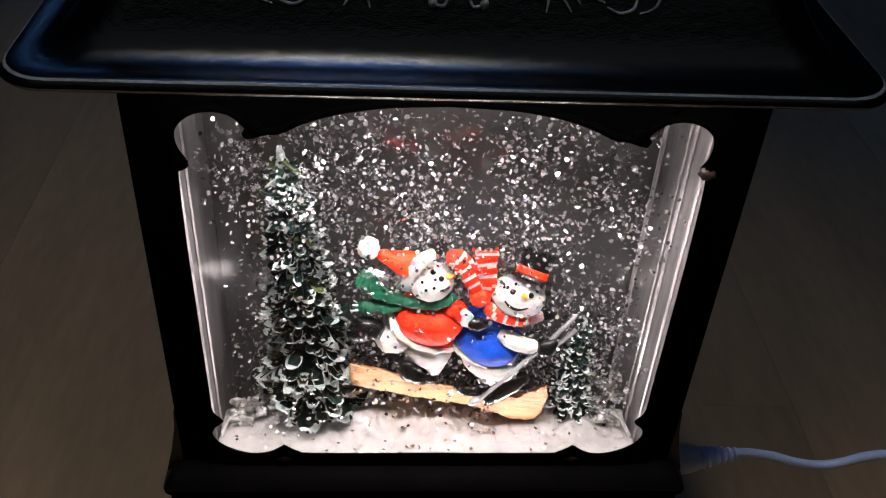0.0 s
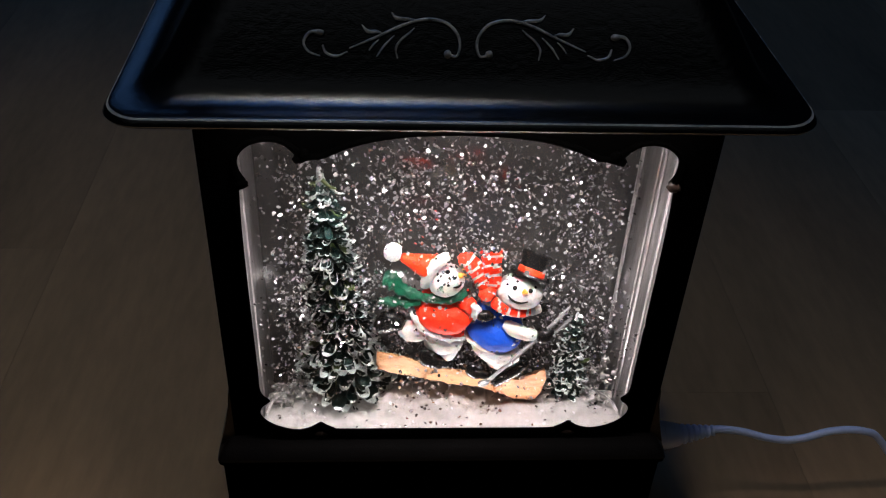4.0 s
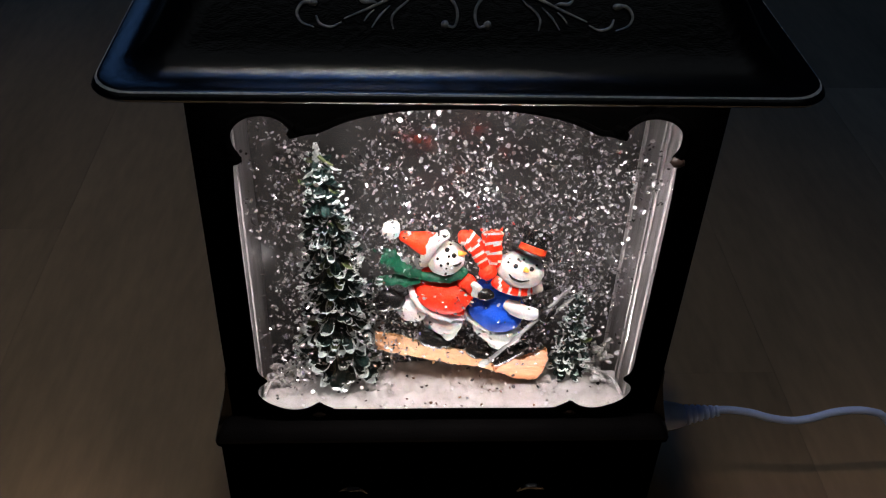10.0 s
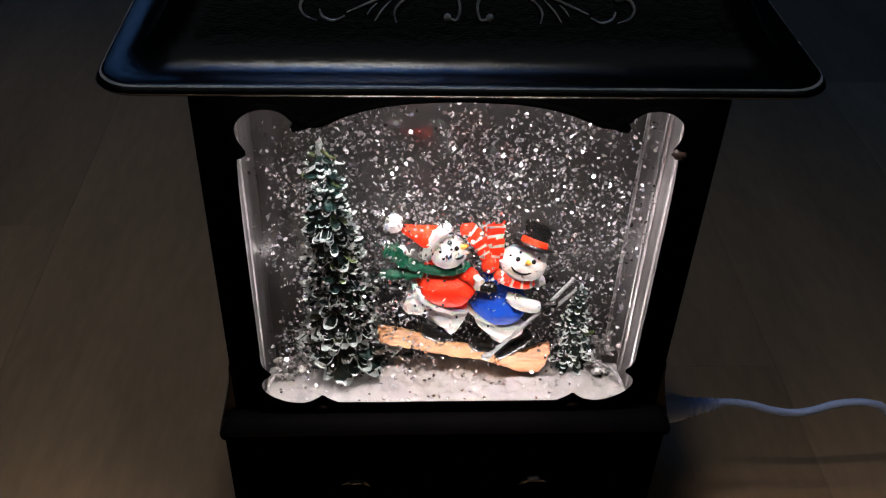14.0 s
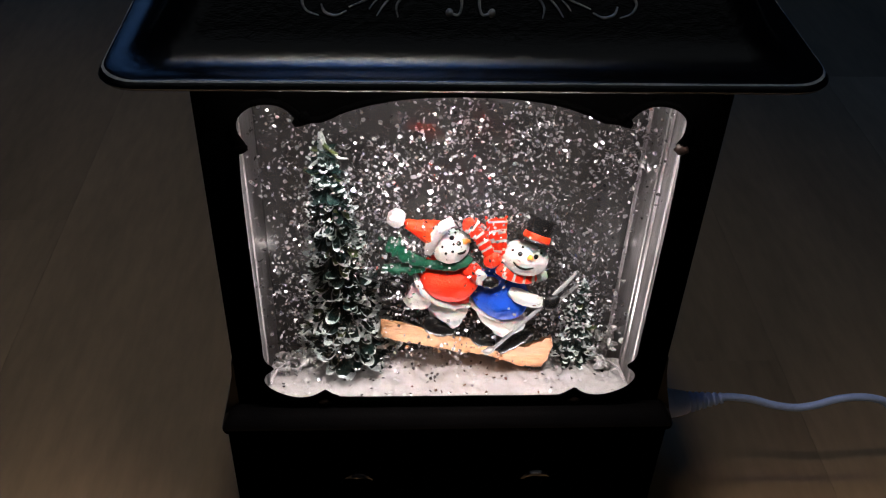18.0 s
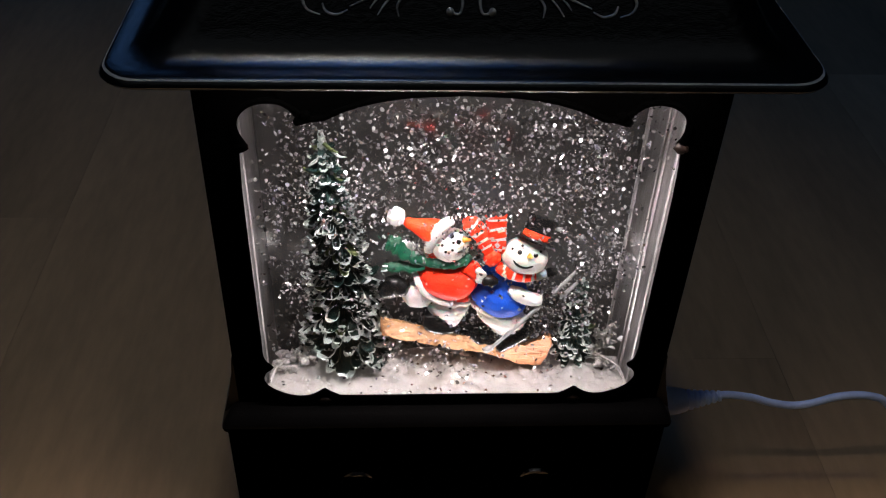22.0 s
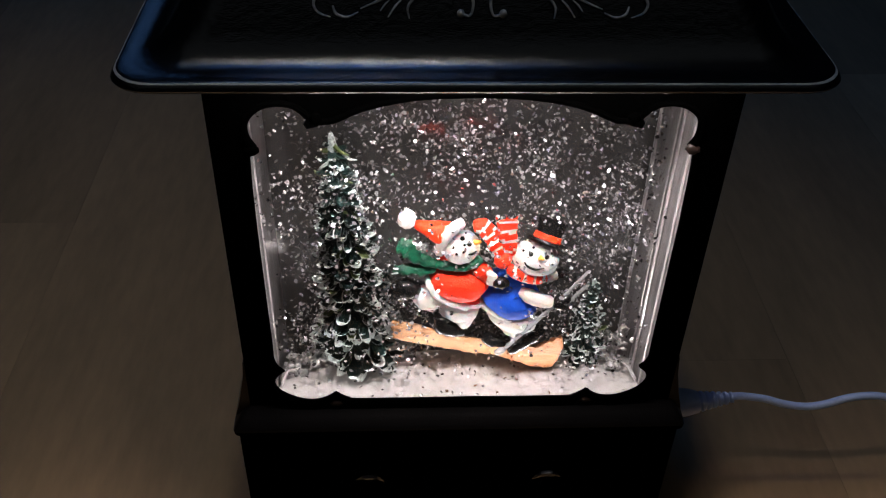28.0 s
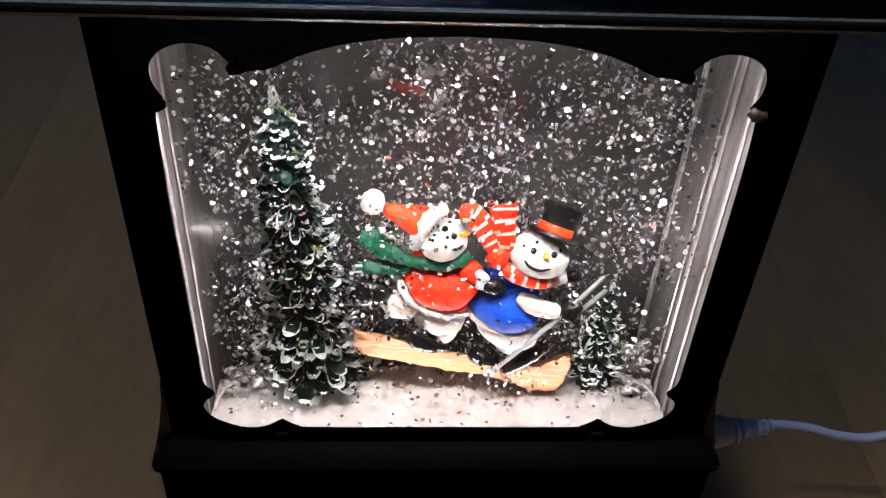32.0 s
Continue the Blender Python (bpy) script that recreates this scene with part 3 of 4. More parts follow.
for sx in (-1, 1):
    for k, (r, zz) in enumerate(((0.012, 0.0078), (0.016, 0.0066))):
        arc = bmesh.new()
        sweep(arc, [(sx * (0.0640 - r + r * math.cos(q)), 0.0085 + r * math.sin(q), zz) for q in (0.0, 0.5, 1.0, 1.5)], 0.0003, 8, up=(0, 0, 1))
        part("corner_lip", arc, M_ACRYLIC, tank, "clear curved lip")
lid = part("lid", bm, M_HIDDEN_PALE, tank, "unseen tank lid, made pale to bounce light down")
for k in range(6):
    bm = bmesh.new()
    ellipsoid(bm, (-0.045 + k * 0.018, 0.0055, 0.1340), mm(1.6, 1.6, 1.4), u=12, v=8)
    part("diode", bm, M_DIODE, lid, "bright white diode")

# ---- plug and cable ----
cable = thing("power_cable", "pale blue power cable with a ribbed plug in the lantern's base", "cable", pose(0.0815, 0.030, -0.0215))
bm = bmesh.new()
turned(bm, (-0.0014, 0, -0.0088), (1, 0, 0.03), [(0, 0.0056), (0.001, 0.0063), (0.011, 0.0062), (0.0160, 0.0054), (0.019, 0.0046)], 20)
plug = part("plug", bm, M_CABLE, cable)
for k in range(4):
    bm = bmesh.new()
    sweep(bm, [(0.002 + k * 0.0030, -0.0058 * math.cos(q) , -0.0087 + 0.0060 * math.sin(q)) for q in (0.55, 0.9, 1.25, 1.6)], 0.0004, 6, up=(1, 0, 0))
    part("grip_rib", bm, M_CABLE, plug)
bm = bmesh.new()
turned(bm, (0.0170, 0, -0.0082), (1, 0, 0.17), [(k * 0.0008, (0.0047 - 0.00013 * k) - (0.0007 if k % 3 == 2 else 0)) for k in range(20)], 14)
part("strain_relief", bm, M_CABLE, cable)
bm = bmesh.new()
sweep(bm, [mm(30, 0, -5.8), mm(35, 0, -5.0), mm(45, 0, -6.8), mm(54, 0, -10.1), mm(64, 0, -12.0), mm(72, 0, -10.6), mm(80, 0, -7.2), mm(88.6, 0, -5.9), mm(96.4, 0, -7), mm(103, 0, -10.8), mm(114, -3, -24), mm(128, -5, -43), mm(150, -6, -54.2), mm(185, -4, -54.9), mm(300, 20, -54.9), mm(900, 60, -54.9)], 0.0016, 12, up=(0, 0, 1))
part("cord", bm, M_CABLE, cable)

# ---- snow bed ----
bm = bmesh.new()
NX, NY = 190, 64


def snow_z(x, y):
    s = (y - 0.0042) / (0.0225 - 0.0042)
    rise = 0.0044 + 0.0042 * max(min(s, 1), 0) ** 0.72
    fall = 0.0 if y < 0.0235 else (y - 0.0235) * 1.35
    n1 = noise.noise(Vector((x * 90, y * 90, 3))) * 0.0016 + noise.noise(Vector((x * 300, y * 300, 8))) * 0.0010 + noise.noise(Vector((x * 800, y * 800, 5))) * 0.0006
    e = min(max((abs(x) - 0.046) / 0.016, 0), 1) * min(max((y - 0.006) / 0.014, 0), 1)
    end = e * e * (3 - 2 * e) * 0.0055
    return rise - fall + n1 * min(max((y - 0.003) / 0.008, 0.15), 1) - end


grid = [[bm.verts.new((x, y, snow_z(x, y))) for x in (-0.0650 + 0.130 * i / NX for i in range(NX + 1))] for y in (0.0042 + 0.0425 * j / NY for j in range(NY + 1))]
for j in range(NY):
    for i in range(NX):
        bm.faces.new((grid[j][i], grid[j][i + 1], grid[j + 1][i + 1], grid[j + 1][i]))
ring = grid[0] + [r[-1] for r in grid[1:]] + grid[-1][-2::-1] + [r[0] for r in grid[-2:0:-1]]
low = [bm.verts.new((v.co.x, v.co.y, -0.03)) for v in ring]
for j in range(len(ring)):
    k = (j + 1) % len(ring)
    bm.faces.new((ring[k], ring[j], low[j], low[k]))
bm.faces.new(low[::-1])
solo("snow_bed", bm, M_SNOW, "rough white moulded snow bed in the lantern's tank", "snow", smooth=True)


# pale lumps in the back corners, standing in for snow refracted by the tank
rnd_corner = random.Random(3)
for sx in (-1, 1):
    ob = thing("corner_haze", "pale lumps standing in for snow refracted in the tank's corner", "ice", group="ice clumps")
    for k in range(90):
        bm = bmesh.new()
        x, y = sx * rnd_corner.uniform(0.048 if sx < 0 else 0.054, 0.0630), rnd_corner.uniform(0.014, 0.038)
        ellipsoid(bm, (x, y, snow_z(x, y) + (rnd_corner.uniform(0.0, 0.005) if sx < 0 or x < 0.0575 else rnd_corner.uniform(0.0, 0.017))), [rnd_corner.uniform(0.0005, 0.0017), rnd_corner.uniform(0.0005, 0.0015), rnd_corner.uniform(0.0005, 0.0020)], (rnd_corner.uniform(-30, 30), rnd_corner.uniform(-30, 30), 0), 0.5, k + 5 * sx, 10, 8)
        part("lump", bm, M_CORNER_HAZE, ob)


# ---- fir trees ----
def leaf(bm, at, out, length, width, droop, frost, lime):
    """One hanging scale, ridged and hollow, with an upturned frosted lip."""
    z = Vector((0, 0, 1))
    sidew = out.cross(z).normalized()
    d = (out * math.cos(droop) - z * math.sin(droop)).normalized()
    nrm = sidew.cross(d).normalized()
    if nrm.z < 0:
        nrm = -nrm
    rows = []
    for s, w, lift in ((0.0, 0.40, 0.0), (0.30, 0.86, 0.01), (0.58, 1.0, 0.04), (0.80, 0.84, 0.13), (0.93, 0.52, 0.25), (1.0, 0.16, 0.36)):
        rows.append([bm.verts.new(at + d * length * s + sidew * width * 0.5 * w * q + nrm * length * (lift + (0.20 * q * q + 0.07 * (abs(q) < 0.1)) * (0.4 + s))) for q in (-1, -0.74, 0, 0.74, 1)])
    for k, (a, b) in enumerate(zip(rows, rows[1:])):
        for j in range(4):
            f = bm.faces.new((a[j], a[j + 1], b[j + 1], b[j]))
            edge = j in (0, 3) and k >= (3 if frost < 0.7 else 2 if frost < 0.9 else 1)
            f.material_index = 1 if (k == 4 and frost > 0.22) or (k == 3 and frost > 0.80) or (edge and frost > 0.36) else (2 if lime else 0)


def leaf_mesh(frost, lime, wide):
    """One scale of unit length along x, its upper side up."""
    bm = bmesh.new()
    leaf(bm, Vector(), Vector((1, 0, 0)), 1.0, wide, 0.0, frost, lime)
    bmesh.ops.solidify(bm, geom=bm.faces[:], thickness=0.07)
    return mesh_of("scale", bm, [M_LEAF, M_FROST, M_LIME])


def fir_tree(base, top, radii, rows, size, label, seed, tuft, near=0):
    rnd = random.Random(seed)
    b, t = Vector(base), Vector(top)
    ob = thing("fir_tree", label, "tree", Matrix.Translation(b), "fir trees in the tank")
    axis = t - b
    bm = bmesh.new()
    sweep(bm, [axis * s for s in (-0.08, 0.3, 0.6, 0.85, 0.97)], [radii(s) * 0.55 + 0.0004 for s in (0, 0.3, 0.6, 0.85, 0.97)], 12, up=(0, 1, 0))
    for v in bm.verts:
        v.co.y *= 0.72
    part("trunk", bm, M_LEAF, ob)
    kinds = [leaf_mesh((k + 0.5) / 16 + 0.2, k == 5, 0.50 + 0.06 * (k * 5 % 6)) for k in range(16)] if near else []
    made = 0
    bm = bmesh.new()
    for r in range(rows):
        s = 0.015 + 0.93 * (r / (rows - 1)) ** 0.95
        rad = radii(s)
        ls = size * (1.0 - 0.42 * s)
        count = max(4, int(2 * math.pi * rad / (ls * 0.60)))
        for k in range(count):
            a = 2 * math.pi * (k + 0.5 * (r % 2)) / count + rnd.uniform(-0.3, 0.3)
            out = Vector((math.cos(a), math.sin(a), 0))
            rr = max(rad - ls * 0.58, 0.0004) * rnd.uniform(0.85, 1.12)
            at_ = axis * (s + rnd.uniform(-0.028, 0.028)) + Vector((out.x, out.y * 0.72, 0)) * rr
            length, droop, frost = ls * rnd.uniform(0.75, 1.55) * (1 - 0.35 * max(s - 0.6, 0)), radians(rnd.uniform(38, 74) if rnd.random() < 0.85 else rnd.uniform(5, 30)), rnd.random() * (1 if s < 0.7 else 0.62)
            if out.y < 0.12 and made < near:
                # the scales of the near side are parts of their own
                d = out * math.cos(droop) - Vector((0, 0, 1)) * math.sin(droop)
                sidew = out.cross(Vector((0, 0, 1)))
                nrm = sidew.cross(d)
                lf = new("scale", kinds[int(frost * 16)])
                lf.parent = ob
                lf.matrix_basis = Matrix.Translation(at_) @ Matrix((d, -sidew, nrm)).transposed().to_4x4() @ Matrix.Scale(length, 4)
                made += 1
            else:
                leaf(bm, at_, out, length, ls * rnd.uniform(0.5, 0.85), droop, frost, rnd.random() < 0.03)
    me_crown = part("crown", bm, [M_LEAF, M_FROST, M_LIME], ob, "overlapping dark green scales with frosted white tips")
    solid = me_crown.modifiers.new("thickness", "SOLIDIFY")
    solid.thickness = size * 0.10
    bm = bmesh.new()
    sweep(bm, [axis * 0.90, axis * 0.94, axis * 0.975, axis * 1.0], [0.0019 * tuft, 0.0016 * tuft, 0.0012 * tuft, 0.0005 * tuft], 9, n=3)
    for v in bm.verts:
        v.co += 0.0004 * tuft * noise.noise_vector(v.co * 900)
    part("snow_tip", bm, M_FROST, ob, "white frosted tip")
    if near:
        for pts, mat, r in (((0.960, 0.0006, 0.938, 0.0028, 0.925, 0.0048), M_LIME, 0.00055), ((0.928, 0.0030, 0.912, 0.0050, 0.906, 0.0072), M_FROST, 0.0004), ((0.90, -0.0010, 0.885, -0.0036, 0.87, -0.0050), M_FROST, 0.0005)):
            bm = bmesh.new()
            sweep(bm, [axis * pts[0] + Vector((pts[1], -0.0012, 0)), axis * pts[2] + Vector((pts[3], -0.0020, 0)), axis * pts[4] + Vector((pts[5], -0.0016, 0))], [r * 1.3, r, r * 0.4], 8, n=4)
            part("twig", bm, mat, ob, "lime green twig" if mat is M_LIME else "frosted twig")
    return ob


fir_tree(mm(-35.6, 22, 11.5), mm(-42.2, 22, 104.5), lambda s: 0.0132 * (1 - s) ** 0.70 * (0.95 + 0.08 * math.cos(7 * s)), 36, 0.0054, "tall dark green resin fir with frosted tips on the snow bed", 4, 1.0, 300)
fir_tree(mm(45.8, 20.5, 9.5), mm(46.4, 20.5, 46.0), lambda s: 0.0058 * (1 - s) ** 0.8, 16, 0.0034, "small dark green resin fir with frosted tips beside the skiers", 9, 0.5)

# ---- ski and snowmen ----
# the figures stand in the plane y = 20 mm; each part is rounded towards a viewer in front and above
TO_EYE, UPWARD = Vector((0, -0.758, 0.652)), Vector((0, 0.652, 0.758))


def at(p):
    """A point of a figure in metres: x and z in its plane, and how far it stands forward, in mm."""
    return Vector((p[0], 20, p[1])) * 0.001 + TO_EYE * (p[2] if len(p) > 2 else 0.0) * 0.001


def blob(name, mat, parent, c, r, turn=0, lump=0.05, seed=0, label="", u=36, v=26):
    """A rounded lump: half-sizes across, upward and in depth, turned in its plane."""
    bm = bmesh.new()
    made = bmesh.ops.create_uvsphere(bm, u_segments=u, v_segments=v, radius=1.0)["verts"]
    ca, sa, mid = math.cos(radians(turn)), math.sin(radians(turn)), at(c)
    for w in made:
        k = 1 + lump * noise.noise(w.co * 2.2 + Vector((seed * 3.1, seed, 0))) + lump * 0.35 * noise.noise(w.co * 7 + Vector((seed, 0, 0))) + lump * 0.2 * noise.noise(w.co * 14 + Vector((0, seed, 0)))
        x, z, d = w.co.x * r[0] * k, w.co.z * r[1] * k, -w.co.y * r[2] * k
        w.co = mid + (Vector((1, 0, 0)) * (ca * x - sa * z) + UPWARD * (sa * x + ca * z) + TO_EYE * d) * 0.001
    return part(name, bm, mat, parent, label)


def limb(name, mat, parent, pts, r, flat=0.8, label="", side=12, slot=None, rough=0.0):
    """A sleeve, scarf, boot or rod through points of the plane, its half-width r in mm, flat: depth to width."""
    bm = bmesh.new()
    line = smooth_line([at(p) for p in pts], 5)
    rings = []
    for i, p in enumerate(line):
        a = (line[min(i + 1, len(line) - 1)] - line[max(i - 1, 0)]).normalized()
        n = TO_EYE.cross(a).normalized()
        f = i / (len(line) - 1) * (len(r) - 1)
        k = min(int(f), len(r) - 2)
        q = (r[k] + (r[k + 1] - r[k]) * (f - k)) * 0.001
        if rough:
            q *= 1 + rough * noise.noise(p * 700)
        end = 0.72 if i in (0, len(line) - 1) else 1.0
        rings.append([bm.verts.new(p + (n * math.cos(w) + TO_EYE * math.sin(w) * flat) * q * end * (1 + rough * noise.noise(p * 900 + Vector((w, 0, 0)))))
                      for w in (2 * math.pi * j / side for j in range(side))])
    for g, h in zip(rings, rings[1:]):
        for j in range(side):
            fc = bm.faces.new((g[j], g[(j + 1) % side], h[(j + 1) % side], h[j]))
            if slot:
                fc.material_index = slot(fc.calc_center_median())
    bm.faces.new(rings[0][::-1])
    bm.faces.new(rings[-1])
    bmesh.ops.recalc_face_normals(bm, faces=bm.faces)
    return part(name, bm, mat, parent, label)


def plate(name, mat, parent, outline, fwd, deep, label="", waver=0.0):
    """A carved board: its outline in the plane and its thickness, with worn edges."""
    bm = bmesh.new()
    rim = []
    for p, q in zip(outline, outline[1:] + outline[:1]):
        rim += [Vector(p).lerp(Vector(q), k / 8) for k in range(8)]
    mid = sum(rim, Vector((0, 0))) / len(rim)
    rings = []
    for d, k in ((-deep, 0.94), (-deep * 0.7, 1.0), (deep * 0.55, 1.0), (deep * 0.9, 0.95), (deep, 0.86)):
        rings.append([at((*(mid + (p - mid) * k + Vector((0, waver * noise.noise(Vector((p.x * 0.4, p.y * 0.7, d)))))), fwd + d + waver * noise.noise(Vector((p.x * 0.5, d, p.y))))) for p in rim])
    loft(bm, rings)
    for ring, flip in ((rings[0], True), (rings[-1], False)):
        vs = [bm.verts.new(p) for p in ring]
        bm.faces.new(vs[::-1] if flip else vs)
    bmesh.ops.remove_doubles(bm, verts=bm.verts, dist=1e-6)
    bmesh.ops.recalc_face_normals(bm, faces=bm.faces)
    return part(name, bm, mat, parent, label)


ski = thing("ski", "tan wooden ski with a flared orange-brown tip, tilted on the snow", "ski")
plate("board", M_SKI, ski, [(-24.5, 27.8), (-16.3, 26.3), (-7.2, 22.2), (1, 19.6), (10.7, 17.8), (19.7, 13.2), (19.3, 7.5), (13.3, 10.1), (4.9, 11.3), (-4.4, 13.6), (-15.4, 16.6), (-24.9, 19.6)], 4.0, 2.4, waver=0.8)
plate("tip", M_SKITIP, ski, [(17, 11.1), (21, 14.3), (27, 14.7), (31.4, 16.6), (36, 19.5), (37, 14.7), (35.5, 7.5), (33.7, 3.3), (26.8, 4.3), (18.2, 7.5)], 6.5, 3.0, "orange-brown flared tip", 1.1)


def on_head(c, r, p, lift=0.0):
    """A point of a head's rounded front: x and z in the plane."""
    dx, du = p[0] - c[0], (p[1] - c[1]) * 0.758
    return (p[0], p[1], c[2] + r[2] * math.sqrt(max(1 - (dx / r[0]) ** 2 - (du / r[1]) ** 2, 0.05)) + (c[1] - p[1]) * 0.652 + lift)


def face(head, c, r, nose, eyes, mouth, buttons=()):
    """Carrot nose, coal eyes and a dark line of a mouth on a head."""
    limb("nose", M_CARROT, head, [on_head(c, r, nose[0], -0.4), on_head(c, r, nose[1], 0.9), on_head(c, r, nose[2], 1.6)], [1.05, 0.87, 0.44], label="orange carrot nose", side=9)
    for e in eyes:
        blob("eye", M_COAL, head, on_head(c, r, e, 0.1), (0.85, 0.85, 0.6), lump=0.1, u=9, v=7)
    limb("mouth", M_COAL, head, [on_head(c, r, e, 0.15) for e in mouth], [0.22, 0.42, 0.42, 0.25], side=6)
    for e in buttons:
        blob("speck", M_COAL, head, on_head(c, r, e, 0.1), (0.5, 0.5, 0.4), lump=0.1, u=8, v=6)


# the rear snowman: red coat, pointed red cap, green scarf
a = thing("snowman", "painted snowman in a red coat, pointed red cap and green scarf", "snowman", group="skiing snowmen")
blob("back_leg", M_WHITE, a, (-11.7, 38.6, 3.4), (5.58, 4.53, 3.6), -14, 0.10, 1)
blob("lower_body", M_WHITE, a, (-1.2, 33.5, 4.4), (7.15, 5.06, 4.4), -12, 0.06, 2)
blob("coat", M_RED, a, (-1.4, 47.2, 3), (10.6, 8.2, 5.6), -14, 0.07, 3, "glossy red coat")
limb("coat_skirt", M_RED, a, [(-9.8, 48.6, 3), (-6.6, 42.4, 5.6), (-0.9, 38.7, 7), (6, 37.6, 5.6)], [2.4, 2.9, 2.9, 2.3], 0.7, rough=0.12)
limb("coat_hem", M_FUR, a, [(-12.6, 48.5, 3), (-10.8, 42.8, 6.4), (-6.6, 37.5, 8.8), (-0.3, 34.8, 9.6), (6.6, 34.3, 7.4)], [1.1, 1.4, 1.35, 1.25, 0.95], 0.8, "white fur hem", rough=0.4)
head = blob("head", M_WHITE, a, (-1.0, 60.8, 3.6), (6.3, 5.6, 5.6), 20, 0.04, 4)
face(head, (-1.0, 60.8, 3.6), (6.3, 5.6, 5.6), [(2.6, 62.6), (4.0, 62.8), (5.6, 62.9)], [(-0.9, 64.2), (1.3, 61.8)], [(0.9, 57.4), (2.0, 57.5), (3.0, 58.0), (3.8, 59.0)], [(0.3, 66.4), (-0.4, 61.4), (-2.9, 57.5), (-0.7, 58.3), (-4.0, 60.4)])
hat = limb("cap", M_HATRED, a, [(-16.3, 70.8, 2), (-13, 69.2, 2.6), (-9.2, 67.5, 3), (-5.2, 65.9, 3.2)], [1.48, 2.35, 3.75, 4.71], 0.8, "pointed orange-red cap", 16)
limb("cap_brim", M_FUR, hat, [(-8.6, 57.0, 4.6), (-8.0, 60.4, 6.4), (-6.4, 64.6, 7.4), (-3.8, 68.9, 7.0), (-0.6, 71.2, 5.4)], [1.3, 1.7, 1.85, 1.9, 1.6], 0.7, "white fur brim", rough=0.2)
blob("pompom", M_FUR, hat, (-19, 72.7, 2.4), (2.96, 3.14, 2.6), 0, 0.16, 5, "white pompom")
scarf = limb("scarf", M_GREEN, a, [(-10.1, 53.5, 4), (-6.8, 52.8, 6.2), (-1.7, 52.2, 7.4), (2.8, 53.2, 7), (5.7, 56.3, 5.2)], [1.5, 1.7, 1.75, 1.75, 1.3], 0.7, "glossy green scarf", rough=0.35)
limb("scarf_tail", M_GREEN, scarf, [(-8.5, 53.1, 5), (-12.6, 54.8, 4.6), (-16.2, 57.2, 4), (-19.1, 60.4, 3.6), (-22.2, 61.9, 3.4)], [1.6, 1.8, 2.0, 2.6, 2.5], 0.35, rough=0.5)
limb("scarf_tail", M_GREEN, scarf, [(-9.4, 51.9, 4.6), (-13.7, 51.2, 4.4), (-17.9, 51.4, 4.2), (-22.1, 50.9, 4)], [1.4, 1.6, 1.6, 1.7], 0.35, rough=0.5)
for k in range(7):
    limb("fringe", M_FROST if k % 2 else M_GREEN, scarf, [((-24.1, 63.4, 3.4)[0] + k * 1.55, (-24.1, 63.4, 3.4)[1] + 0.15 * k, 3.6), ((-25, 64.8, 3.4)[0] + k * 1.75, (-25, 64.8, 3.4)[1] + 0.2 * math.sin(k * 2), 3.6)], [0.42, 0.25], side=5)
for k in range(4):
    limb("fringe", M_FROST if k % 2 else M_GREEN, scarf, [((-21.9, 52.5, 4.2)[0], (-21.9, 52.5, 4.2)[1] - k * 0.9, 4.2), ((-23.4, 52.9, 4.2)[0] - 0.3 * k, (-23.4, 52.9, 4.2)[1] - k * 1.2, 4.2)], [0.4, 0.25], side=5)
limb("sleeve", M_RED, a, [(3.2, 51.6, 4.8), (6.4, 50.4, 5.6), (8.0, 47.8, 6.4), (8.6, 45.5, 6.8)], [2.5, 2.9, 2.5, 2.1], 0.8, "red sleeve")
limb("cuff", M_FUR, a, [(7.7, 50.1, 8.4), (9.4, 47.6, 8.4), (8.9, 43.7, 8.2)], [1.13, 1.74, 1.48], 0.9, "white fur cuff", rough=0.3)
limb("mitten", M_COAL, a, [(9.8, 45.3, 8.6), (12.3, 45.1, 9.2), (15.5, 44.2, 8.8)], [1.74, 2.27, 1.22], 0.8, "black mitten", rough=0.2)
limb("boot", M_COAL, a, [(-14.9, 40.2, 4.6), (-19, 42.8, 4.6), (-22.2, 40.7, 4.4), (-24.7, 38.1, 4.2)], [2.8, 4.0, 3.4, 1.9], 0.8, "black boot", rough=0.2)
limb("front_leg", M_WHITE, a, [(-0.1, 32.1, 5.8), (-0.3, 28.4, 6.6), (-1.9, 26.2, 6.8)], [5.4, 4.18, 2.96], 0.7)
limb("boot", M_COAL, a, [(-6.8, 28.9, 8), (-6.6, 24.9, 8.4), (-3.1, 23.2, 8.4), (1.3, 22, 8)], [2.27, 2.96, 2.62, 1.66], 0.8, "black boot", rough=0.2)

# the front snowman: blue vest, top hat, striped scarf
b = thing("snowman", "painted snowman in a blue vest, top hat and striped scarf", "snowman", group="skiing snowmen")
blob("lower_body", M_WHITE, b, (17.6, 29.8, 5.4), (9.24, 5.93, 4.8), -24, 0.05, 6)
limb("leg", M_WHITE, b, [(18.1, 26.6, 6.4), (18, 22.1, 7.2), (17.3, 19.6, 7.2)], [5.4, 3.84, 2.27], 0.7)
blob("vest", M_BLUE, b, (16.6, 39.9, 3.2), (10.8, 8.6, 5.7), -34, 0.06, 7, "glossy blue vest")
limb("vest_trim", M_WHITE, b, [(5.8, 38.3, 4), (8.8, 32.8, 7.4), (15.1, 28.8, 10.4), (21.8, 26.4, 10.6), (26.5, 28.6, 7.6)], [0.7, 0.96, 1.05, 0.96, 0.7], 0.8, rough=0.2)
head = blob("head", M_WHITE, b, (24.0, 56.0, 4.6), (8.0, 6.3, 5.8), -12, 0.04, 8)
